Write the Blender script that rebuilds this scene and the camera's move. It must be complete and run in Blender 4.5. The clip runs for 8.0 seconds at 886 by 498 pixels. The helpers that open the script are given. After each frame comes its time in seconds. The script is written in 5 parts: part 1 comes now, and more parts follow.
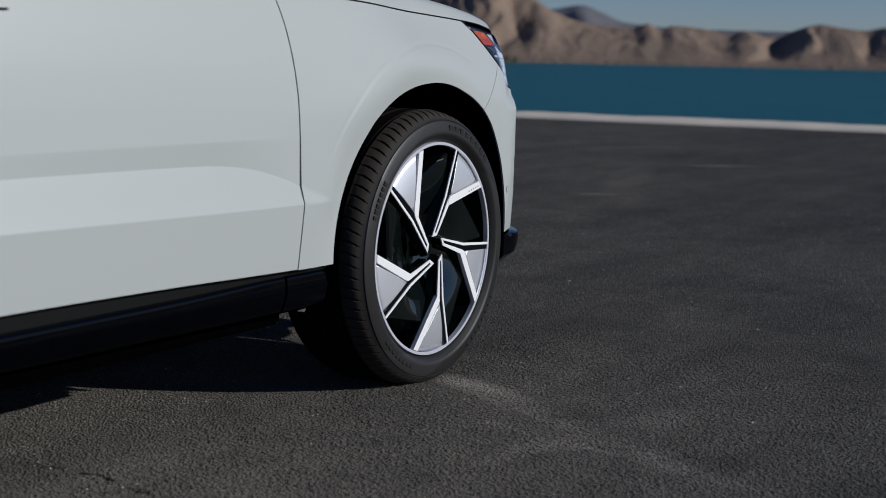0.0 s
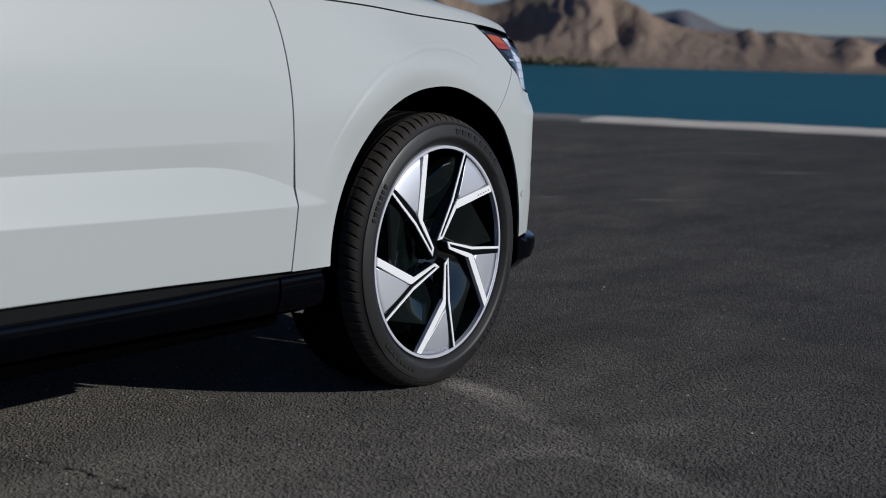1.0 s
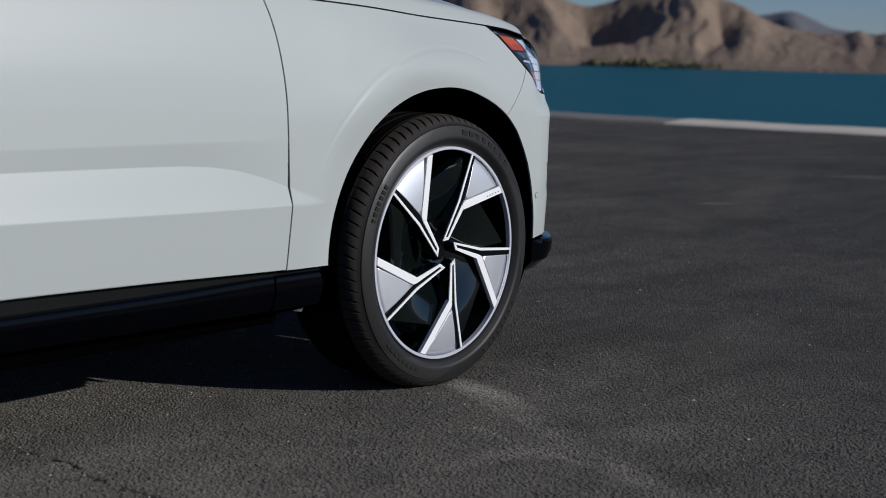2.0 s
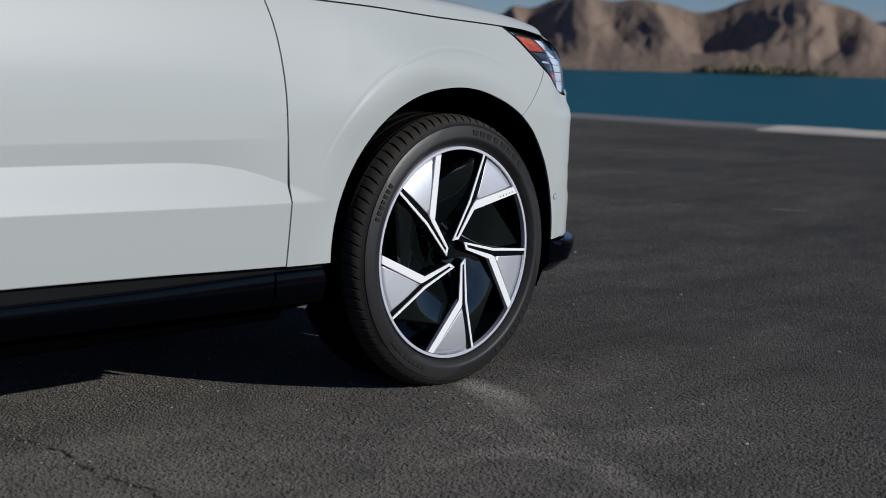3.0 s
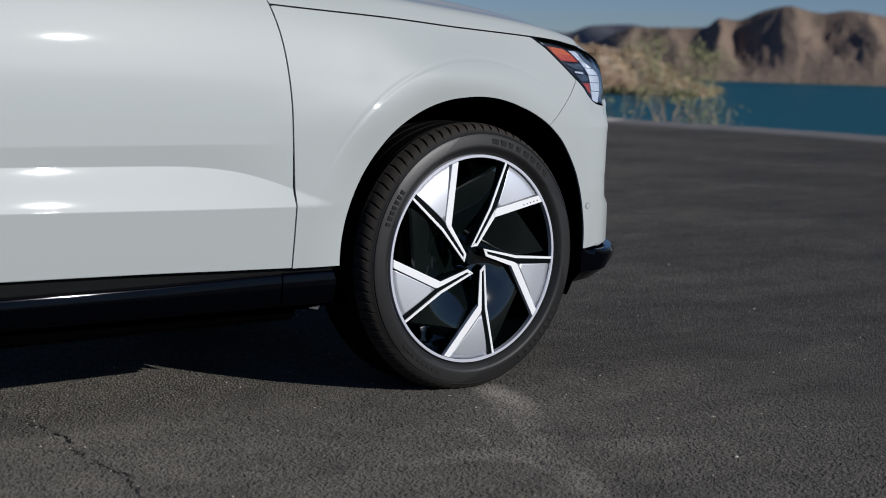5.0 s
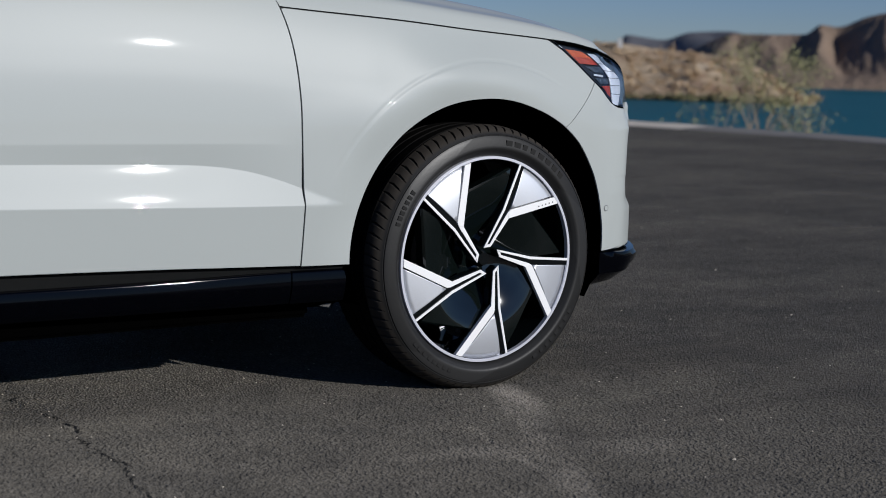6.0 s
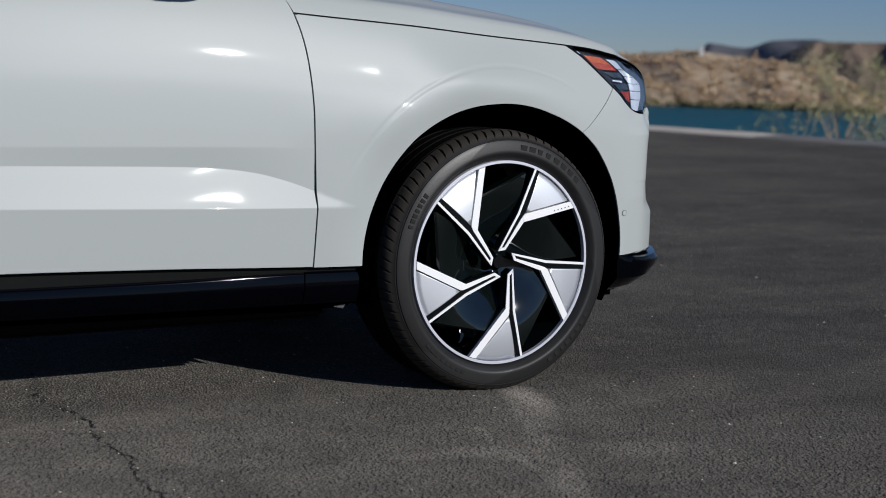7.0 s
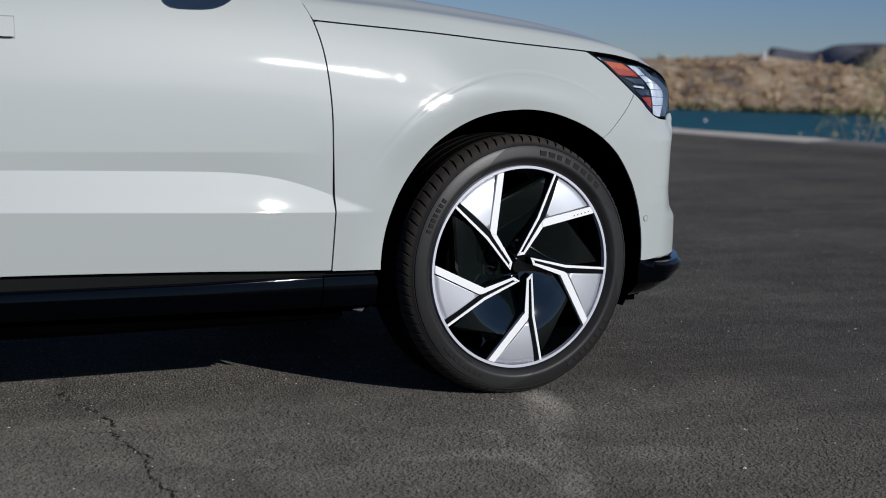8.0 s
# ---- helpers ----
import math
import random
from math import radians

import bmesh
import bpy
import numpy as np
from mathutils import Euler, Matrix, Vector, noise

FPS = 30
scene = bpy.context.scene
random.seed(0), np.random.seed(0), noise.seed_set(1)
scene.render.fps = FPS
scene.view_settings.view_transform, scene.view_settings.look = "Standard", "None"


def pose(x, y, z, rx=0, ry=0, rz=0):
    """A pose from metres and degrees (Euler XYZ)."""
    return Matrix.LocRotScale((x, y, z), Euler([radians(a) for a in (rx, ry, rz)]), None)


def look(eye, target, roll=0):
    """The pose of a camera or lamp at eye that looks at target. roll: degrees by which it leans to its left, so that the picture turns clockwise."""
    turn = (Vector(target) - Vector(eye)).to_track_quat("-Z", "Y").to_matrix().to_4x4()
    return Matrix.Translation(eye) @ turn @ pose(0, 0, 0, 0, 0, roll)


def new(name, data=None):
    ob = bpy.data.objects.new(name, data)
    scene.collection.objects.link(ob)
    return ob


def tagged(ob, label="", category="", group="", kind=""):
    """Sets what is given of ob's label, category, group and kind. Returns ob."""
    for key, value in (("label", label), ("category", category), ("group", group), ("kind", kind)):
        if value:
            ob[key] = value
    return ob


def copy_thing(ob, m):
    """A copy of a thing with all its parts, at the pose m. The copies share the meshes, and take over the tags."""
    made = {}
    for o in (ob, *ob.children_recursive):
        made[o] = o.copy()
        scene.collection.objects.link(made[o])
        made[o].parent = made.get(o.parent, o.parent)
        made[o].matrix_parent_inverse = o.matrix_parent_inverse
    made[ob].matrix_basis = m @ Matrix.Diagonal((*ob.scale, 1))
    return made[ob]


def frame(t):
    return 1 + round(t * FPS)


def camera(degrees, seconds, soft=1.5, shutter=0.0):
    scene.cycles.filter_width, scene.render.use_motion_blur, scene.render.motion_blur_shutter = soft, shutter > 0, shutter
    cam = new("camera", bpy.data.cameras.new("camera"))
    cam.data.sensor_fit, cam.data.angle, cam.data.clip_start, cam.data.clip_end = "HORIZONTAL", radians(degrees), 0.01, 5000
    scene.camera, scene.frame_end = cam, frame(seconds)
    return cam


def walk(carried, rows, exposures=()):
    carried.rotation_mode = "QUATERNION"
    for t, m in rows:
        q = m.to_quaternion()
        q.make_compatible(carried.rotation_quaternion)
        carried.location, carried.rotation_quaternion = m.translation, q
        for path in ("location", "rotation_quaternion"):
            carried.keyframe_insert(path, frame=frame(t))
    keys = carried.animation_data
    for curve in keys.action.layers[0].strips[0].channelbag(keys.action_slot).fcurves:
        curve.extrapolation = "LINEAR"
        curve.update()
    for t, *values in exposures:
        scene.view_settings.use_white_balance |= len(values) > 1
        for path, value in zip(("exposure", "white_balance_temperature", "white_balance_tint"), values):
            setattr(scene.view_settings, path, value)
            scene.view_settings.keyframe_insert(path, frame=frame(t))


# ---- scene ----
# The car stands along x with its nose towards +x; the hub of its right front wheel is over the origin.
cam = camera(34.41, 8.0, soft=0.95)
cam.data.dof.use_dof, cam.data.dof.focus_distance, cam.data.dof.aperture_fstop = True, 4.1, 3.7
PATH = [
    (0.0, -3.3213, -2.0763, 0.9355, 81.872, -1.228, -58.153),
    (0.5, -3.2514, -2.1792, 0.9314, 81.962, -1.340, -56.199),
    (1.0, -3.1782, -2.2831, 0.9391, 81.950, -1.443, -54.207),
    (1.5, -3.1048, -2.3890, 0.9441, 81.940, -1.428, -52.229),
    (3.0, -2.8532, -2.7111, 0.9336, 82.069, -1.534, -45.719),
    (3.5, -2.7738, -2.8125, 0.9220, 82.297, -1.458, -43.655),
    (4.0, -2.6888, -2.9104, 0.9286, 82.350, -1.529, -41.579),
    (5.5, -2.4490, -3.1914, 0.9409, 82.395, -1.654, -35.740),
    (6.0, -2.3687, -3.2721, 0.9338, 82.504, -1.710, -33.844),
    (6.5, -2.3004, -3.3466, 0.9301, 82.637, -1.712, -32.181),
    (7.0, -2.2429, -3.4147, 0.9319, 82.726, -1.763, -30.652),
    (7.5, -2.1949, -3.4651, 0.9343, 82.800, -1.695, -29.396),
    (8.0, -2.1599, -3.5081, 0.9397, 82.836, -1.703, -28.210),
]
EXPOSURE, KELVIN, TINT = -0.42, 6000, 8.5
walk(cam, [(t, pose(x, y, z, a, b, c)) for t, x, y, z, a, b, c in PATH], [(0.0, EXPOSURE, KELVIN, TINT), (8.0, EXPOSURE, KELVIN, TINT)])

# ---- light ----
SUN_ELEVATION, SUN_AZIMUTH = 22.0, 160.0  # azimuth from +y towards +x
world = bpy.data.worlds.new("world")
scene.world = world
world.use_nodes = True
wn = world.node_tree.nodes
sky = wn.new("ShaderNodeTexSky")
sky.sky_type, sky.sun_disc = "NISHITA", False
sky.sun_elevation, sky.sun_rotation = radians(SUN_ELEVATION), radians(SUN_AZIMUTH)
sky.air_density, sky.dust_density, sky.ozone_density = 0.8, 0.05, 2.6
tone = wn.new("ShaderNodeMix")
tone.data_type, tone.blend_type = "RGBA", "MULTIPLY"
tone.inputs[0].default_value = 1.0
tone.inputs[7].default_value = (0.87, 0.95, 1.24, 1)
world.node_tree.links.new(sky.outputs[0], tone.inputs[6])
world.node_tree.links.new(tone.outputs[2], wn["Background"].inputs[0])
wn["Background"].inputs[1].default_value = 0.059
sun_data = bpy.data.lights.new("sun", "SUN")
sun_data.energy, sun_data.angle, sun_data.color = 5.0, radians(0.45), (1.0, 0.93, 0.85)
sun = new("sun", sun_data)
sd = Vector((math.sin(radians(SUN_AZIMUTH)) * math.cos(radians(SUN_ELEVATION)),
             math.cos(radians(SUN_AZIMUTH)) * math.cos(radians(SUN_ELEVATION)), math.sin(radians(SUN_ELEVATION))))
sun.matrix_world = look(sd * 20, (0, 0, 0))


# ---- materials ----
class Mat:
    """A node material with short ways to add textures."""

    def __init__(self, name, colour, rough=0.5, metal=0.0, coat=0.0, spec=0.5):
        self.m = bpy.data.materials.new(name)
        self.m.use_nodes = True
        self.n, self.l = self.m.node_tree.nodes, self.m.node_tree.links
        self.b = self.n["Principled BSDF"]
        self.b.inputs["Base Color"].default_value = (*colour, 1)
        self.b.inputs["Roughness"].default_value = rough
        self.b.inputs["Metallic"].default_value = metal
        self.b.inputs["Coat Weight"].default_value = coat
        self.b.inputs["Coat Roughness"].default_value = 0.025
        self.b.inputs["Specular IOR Level"].default_value = spec
        self.tc = self.n.new("ShaderNodeTexCoord").outputs["Object"]

    def noise(self, scale, detail=4.0, rough=0.55, stretch=None, distort=0.0):
        t = self.n.new("ShaderNodeTexNoise")
        t.inputs["Scale"].default_value, t.inputs["Detail"].default_value = scale, detail
        t.inputs["Roughness"].default_value, t.inputs["Distortion"].default_value = rough, distort
        self.l.new(self.mapped(stretch), t.inputs["Vector"])
        return t.outputs["Fac"]

    def voronoi(self, scale, feature="F1", out="Distance"):
        t = self.n.new("ShaderNodeTexVoronoi")
        t.feature = feature
        t.inputs["Scale"].default_value = scale
        self.l.new(self.tc, t.inputs["Vector"])
        return t.outputs[out]

    def mapped(self, stretch):
        if stretch is None:
            return self.tc
        p = self.n.new("ShaderNodeMapping")
        p.inputs["Scale"].default_value = stretch
        self.l.new(self.tc, p.inputs["Vector"])
        return p.outputs[0]

    def ramp(self, fac, stops):
        r = self.n.new("ShaderNodeValToRGB")
        while len(r.color_ramp.elements) < len(stops):
            r.color_ramp.elements.new(0.5)
        for e, (p, c) in zip(r.color_ramp.elements, stops):
            e.position, e.color = p, (*(c if isinstance(c, tuple) else (c, c, c)), 1)
        self.l.new(fac, r.inputs[0])
        return r.outputs[0]

    def mix(self, a, b, fac, kind="MIX"):
        x = self.n.new("ShaderNodeMix")
        x.data_type, x.blend_type = "RGBA", kind
        for sock, v in ((x.inputs[6], a), (x.inputs[7], b), (x.inputs[0], fac)):
            if isinstance(v, tuple):
                sock.default_value = (*v, 1)
            elif isinstance(v, float):
                sock.default_value = v
            else:
                self.l.new(v, sock)
        return x.outputs[2]

    def maths(self, op, a, b=None):
        x = self.n.new("ShaderNodeMath")
        x.operation = op
        for sock, v in zip(x.inputs, (a, b)):
            if isinstance(v, (int, float)):
                sock.default_value = v
            elif v is not None:
                self.l.new(v, sock)
        return x.outputs[0]

    def colour(self, s):
        self.l.new(s, self.b.inputs["Base Color"])
        return self

    def rough(self, s):
        self.l.new(s, self.b.inputs["Roughness"])
        return self

    def bump(self, s, strength=0.3, distance=0.01, after=None):
        x = self.n.new("ShaderNodeBump")
        x.inputs["Strength"].default_value, x.inputs["Distance"].default_value = strength, distance
        self.l.new(s, x.inputs["Height"])
        if after is not None:
            self.l.new(after, x.inputs["Normal"])
        self.l.new(x.outputs[0], self.b.inputs["Normal"])
        return x.outputs[0]


def paint_mat():
    m = Mat("white_car_paint", (0.46, 0.49, 0.48), 0.42, 0.0, 0.48, 0.24)
    m.colour(m.mix((0.392, 0.423, 0.409), (0.437, 0.460, 0.447), m.noise(900, 2)))
    m.b.inputs["Coat Roughness"].default_value = 0.022
    return m.m


def attribute(m, name):
    a = m.n.new("ShaderNodeAttribute")
    a.attribute_name = name
    return a.outputs["Fac"]


def dust_cover(m):
    """Blotchy cover of fine dust, where the mesh says that it lies."""
    k = m.maths("MULTIPLY", m.maths("MULTIPLY", m.noise(9, 6, 0.75), m.noise(140, 2)), m.ramp(m.noise(3.0, 3), [(0.3, 0.55), (0.65, 1.3)]))
    return m.maths("MULTIPLY", m.ramp(k, [(0.10, 0.0), (0.34, 1.0)]), attribute(m, "cover"))


def asphalt_mat():
    m = Mat("asphalt", (0.05, 0.05, 0.05), 0.9, spec=0.12)
    m.b.inputs["Diffuse Roughness"].default_value = 1.0
    near = attribute(m, "coarse")
    grain = m.mix(m.voronoi(190, out="Color"), attribute(m, "stone"), near)
    stones = m.ramp(grain, [(0.0, (0.036, 0.035, 0.034)), (0.4, (0.098, 0.094, 0.087)), (0.8, (0.199, 0.188, 0.173)), (1.0, (0.42, 0.395, 0.355))])
    fine = m.mix(stones, (0.115, 0.11, 0.102), m.ramp(m.noise(90, 3), [(0.4, 0.0), (0.75, 0.6)]))
    big = m.ramp(m.noise(0.55, 5, 0.6), [(0.3, (0.62, 0.61, 0.6)), (0.75, (1.12, 1.075, 1.0))])
    streak = m.ramp(m.noise(1.3, 5, 0.62, (0.35, 2.2, 1.0), 0.6), [(0.35, (0.82, 0.82, 0.82)), (0.72, (1.13, 1.13, 1.09))])
    mottle = m.ramp(m.noise(4.5, 4, 0.6, None, 0.5), [(0.3, (0.82, 0.83, 0.85)), (0.7, (1.07, 1.06, 1.05))])
    c = m.mix(m.mix(m.mix(fine, big, 1.0, "MULTIPLY"), streak, 1.0, "MULTIPLY"), mottle, 1.0, "MULTIPLY")
    m.colour(m.mix(c, (0.36, 0.325, 0.28), dust_cover(m)))
    h = m.maths("ADD", m.voronoi(150), m.maths("MULTIPLY", m.noise(55, 3), 0.85))
    m.bump(m.maths("MULTIPLY", h, m.maths("SUBTRACT", 1.0, m.maths("MULTIPLY", near, 0.45))), 1.0, 0.006)
    return m.m


def dust_mat():
    m = Mat("pale_dust", (0.36, 0.325, 0.28), 0.95, spec=0.1)
    m.bump(m.voronoi(170), 0.6, 0.004)
    m.l.new(dust_cover(m), m.b.inputs["Alpha"])
    return m.m


def plain(name, colour, rough, metal=0.0, coat=0.0, spec=0.5, vary=0.12, scale=30.0, bump=0.0):
    m = Mat(name, colour, rough, metal, coat, spec)
    lo, hi = tuple(c * (1 - vary) for c in colour), tuple(min(c * (1 + vary), 1) for c in colour)
    m.colour(m.mix(lo, hi, m.noise(scale, 4)))
    if bump:
        m.bump(m.noise(scale * 6, 3), bump, 0.002)
    return m.m


def glass(name, colour=(0.9, 0.95, 1.0), rough=0.02):
    m = Mat(name, colour, rough, 0.0, 0.0)
    m.b.inputs["Transmission Weight"].default_value = 1.0
    m.b.inputs["IOR"].default_value = 1.25
    return m.m


def hill_mat(name, dry, brush, rock, scale=1.0, bands=False):
    m = Mat(name, dry, 0.95, spec=0.1)
    a = m.noise(0.035 * scale, 6, 0.62)
    b = m.noise(0.25 * scale, 5, 0.7)
    c = m.mix(dry, rock, m.ramp(a, [(0.38, 0.0), (0.66, 1.0)]))
    if bands:
        # benches of red earth and pale gravel along the slope
        layer = m.noise(0.05, 6, 0.65, (1.0, 1.0, 6.0), 0.4)
        c = m.mix(c, m.ramp(layer, [(0.36, (0.36, 0.205, 0.14)), (0.5, (0.52, 0.39, 0.26)), (0.66, (0.70, 0.58, 0.42))]), 0.8)
        clumps = m.voronoi(0.16)
        c = m.mix((0.21, 0.165, 0.10), c, m.ramp(clumps, [(0.12, 0.25), (0.42, 1.0)]))
    m.colour(m.mix(c, brush, m.ramp(b, [(0.48, 0.0), (0.68, 0.85)])))
    m.bump(b, 0.6, 3.0)
    return m.m


def water_mat():
    m = Mat("lake_water", (0.006, 0.055, 0.085), 0.4, 0.0, 0.0, 0.2)
    m.colour(m.ramp(m.noise(0.02, 4, 0.6, (1.0, 0.25, 1.0)), [(0.3, (0.004, 0.078, 0.091)), (0.7, (0.008, 0.103, 0.115))]))
    m.bump(m.noise(1.3, 5, 0.6), 0.9, 0.25)
    return m.m


def leaf_mat(name, a, b):
    m = Mat(name, a, 0.7, spec=0.2)
    g = m.n.new("ShaderNodeNewGeometry")
    m.colour(m.mix(a, b, g.outputs["Random Per Island"]))
    m.b.inputs["Transmission Weight"].default_value = 0.0
    return m.m


def rubber_mat():
    """Sidewall with satin sectors, dusty brown tread, shade painted on its inner side."""
    m = Mat("tyre_rubber", (0.02, 0.02, 0.02), 0.42, spec=0.3)
    x = m.n.new("ShaderNodeSeparateXYZ")
    m.l.new(m.tc, x.inputs[0])
    r = m.maths("SQRT", m.maths("ADD", m.maths("MULTIPLY", x.outputs[0], x.outputs[0]), m.maths("MULTIPLY", x.outputs[2], x.outputs[2])))
    a = m.maths("ARCTAN2", x.outputs[2], x.outputs[0])
    wave = m.maths("SINE", m.maths("ADD", m.maths("MULTIPLY", a, 3.0), m.maths("MULTIPLY", r, 22.0)))
    sector = m.ramp(wave, [(0.47, 0.0), (0.53, 1.0)])
    ring = m.maths("MULTIPLY", m.ramp(r, [(0.306, 0.0), (0.309, 1.0)]), sector)
    side = m.mix(m.mix((0.0115, 0.0115, 0.0115), (0.0185, 0.018, 0.0175), m.noise(22, 5, 0.7)), (0.026, 0.0258, 0.0255), ring)
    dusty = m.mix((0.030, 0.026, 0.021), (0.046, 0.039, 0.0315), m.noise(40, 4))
    # Inner tread goes near-black: the shade under the arch is put into the colour.
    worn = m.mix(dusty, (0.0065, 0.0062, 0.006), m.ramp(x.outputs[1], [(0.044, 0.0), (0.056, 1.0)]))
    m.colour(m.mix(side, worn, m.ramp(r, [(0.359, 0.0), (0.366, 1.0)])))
    # Specular drops there too, for the same painted shade.
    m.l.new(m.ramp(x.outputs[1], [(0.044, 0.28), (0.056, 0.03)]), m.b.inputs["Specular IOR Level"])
    m.rough(m.ramp(m.maths("ADD", m.maths("MULTIPLY", ring, -0.10), m.ramp(r, [(0.355, 0.50), (0.370, 0.8)])), [(0.0, 0.0), (1.0, 1.0)]))
    m.bump(m.noise(160, 3), 0.12, 0.002)
    return m.m


PAINT = paint_mat()
ASPHALT = asphalt_mat()
DUST = dust_mat()
# Faint navy in the base stands in for sky reflected in the sills.
GLOSS_BLACK = plain("gloss_black_plastic", (0.0006, 0.0008, 0.0017), 0.05, 0, 0.0, 0.2, 0.2)
SATIN_BLACK = plain("satin_black_plastic", (0.0115, 0.012, 0.012), 0.55, 0, 0, 0.3, 0.25, 60, 0.1)
SATIN_GREY = plain("grey_plastic", (0.07, 0.068, 0.066), 0.6)
SENSOR_GREY = plain("sensor_ring_grey", (0.16, 0.165, 0.165), 0.5)
# Near-zero black: the deep shade under the car is put into this colour.
MATT_BLACK = plain("near_zero_black", (0.0008, 0.0008, 0.0008), 0.95, 0, 0, 0.0, 0.3, 50, 0.2)
SEAL = plain("rubber_seal", (0.008, 0.008, 0.008), 0.7)
RUBBER = rubber_mat()
RUBBER_MARK = plain("tyre_raised_lettering", (0.0105, 0.0103, 0.010), 0.7, 0, 0, 0.25)
INSERT_BLACK = plain("dark_wheel_insert", (0.0032, 0.0052, 0.0048), 0.05, 0, 0.0, 0.85, 0.2)
SILVER = plain("machined_silver", (0.72, 0.74, 0.78), 0.41, 0.7, 0.6, 0.5, 0.04, 200)
SILVER_RIM = plain("machined_rim", (0.80, 0.81, 0.88), 0.34, 0.5, 0.6, 0.5, 0.04, 200)
SILVER_EDGE = plain("bright_machined_edge", (0.93, 0.93, 0.93), 0.42, 0.2, 0.7, 0.5, 0.03, 200)
WHEEL_BLACK = plain("gloss_black_wheel", (0.002, 0.003, 0.0035), 0.04, 0, 0.0, 0.9, 0.2)
STEEL = plain("brake_steel", (0.2, 0.2, 0.2), 0.4, 0.9)
GLASS = glass("clear_lens")
TINTED = plain("dark_window_glass", (0.01, 0.012, 0.014), 0.04, 0, 0, 0.6)
AMBER = plain("amber_reflector", (0.29, 0.050, 0.010), 0.3, 0, 0.5, 0.5, 0.25, 160)
AMBER_DEEP = plain("deep_amber_reflector", (0.22, 0.024, 0.009), 0.3, 0, 0.5, 0.5, 0.25, 160)
LAMP_DARK = plain("lamp_housing", (0.012, 0.017, 0.026), 0.3, 0.2, 0.3)
LAMP_TRAY = plain("lamp_tray", (0.035, 0.048, 0.066), 0.3, 0.2, 0.3)
LAMP_EDGE = plain("lamp_edge_light", (0.075, 0.105, 0.15), 0.12, 0.3, 0.5)
LAMP_WHITE = plain("lamp_white_guide", (0.44, 0.48, 0.56), 0.25, 0.25, 0.5)
CONCRETE = plain("pale_concrete", (0.66, 0.59, 0.49), 0.9, 0, 0, 0.3, 0.2, 2.0, 0.3)
CONCRETE_GREY = plain("weathered_concrete", (0.23, 0.215, 0.195), 0.9, 0, 0, 0.3, 0.2, 2.0, 0.3)
CRACK = plain("crack_tar", (0.006, 0.006, 0.006), 0.9)
HILL = hill_mat("dry_hill", (0.268, 0.198, 0.15), (0.165, 0.135, 0.098), (0.222, 0.166, 0.127))
# Distance haze is put into these blue-grey hill colours.
HILL_FAR = hill_mat("haze_tinted_range", (0.155, 0.155, 0.168), (0.115, 0.12, 0.132), (0.135, 0.138, 0.152), 0.3)
HILL_NEAR = hill_mat("brushy_slope", (0.50, 0.40, 0.28), (0.24, 0.18, 0.115), (0.40, 0.28, 0.185), 1.4, True)
WATER = water_mat()
LEAVES = leaf_mat("feathery_leaves", (0.28, 0.29, 0.13), (0.44, 0.42, 0.22))
BARK = plain("pale_bark", (0.36, 0.30, 0.23), 0.9)
WHITE_WALL = plain("white_wall", (0.58, 0.58, 0.58), 0.8)


# ---- mesh helpers ----
def mesh_from(name, verts, faces, material, smooth=True, sharp=None):
    me = bpy.data.meshes.new(name)
    me.from_pydata([tuple(v) for v in verts], [], faces)
    me.materials.append(material)
    me.polygons.foreach_set("use_smooth", [smooth] * len(me.polygons))
    me.update()
    if sharp is not None and smooth:
        me.set_sharp_from_angle(angle=radians(sharp))
    return me


def part(name, me, parent, label=""):
    ob = new(name, me)
    ob.parent = parent
    return tagged(ob, label) if label else ob


def grid_faces(nu, nv, closed=False, flip=False):
    out = []
    for i in range(nu - 1 + (1 if closed else 0)):
        k = (i + 1) % nu
        for j in range(nv - 1):
            q = (i * nv + j, k * nv + j, k * nv + j + 1, i * nv + j + 1)
            out.append(q[::-1] if flip else q)
    return out


def table(pts):
    xs, ys = zip(*pts)
    # smooth monotone-ish table by Catmull-Rom
    def f(x):
        if x <= xs[0]:
            return ys[0] + (x - xs[0]) * (ys[1] - ys[0]) / (xs[1] - xs[0])
        if x >= xs[-1]:
            return ys[-1] + (x - xs[-1]) * (ys[-1] - ys[-2]) / (xs[-1] - xs[-2])
        i = max(k for k in range(len(xs)) if xs[k] <= x)
        i = min(i, len(xs) - 2)
        h = xs[i + 1] - xs[i]
        u = (x - xs[i]) / h

        def slope(k):
            if k == 0:
                return (ys[1] - ys[0]) / (xs[1] - xs[0])
            if k == len(xs) - 1:
                return (ys[-1] - ys[-2]) / (xs[-1] - xs[-2])
            a, b = (ys[k] - ys[k - 1]) / (xs[k] - xs[k - 1]), (ys[k + 1] - ys[k]) / (xs[k + 1] - xs[k])
            return 0.0 if a * b <= 0 else 2 * a * b / (a + b)
        m0, m1 = slope(i) * h, slope(i + 1) * h
        return ((2 * u ** 3 - 3 * u ** 2 + 1) * ys[i] + (u ** 3 - 2 * u ** 2 + u) * m0
                + (-2 * u ** 3 + 3 * u ** 2) * ys[i + 1] + (u ** 3 - u ** 2) * m1)
    return f


def step(a, b, x):
    u = min(max((x - a) / (b - a), 0.0), 1.0)
    return u * u * (3 - 2 * u)


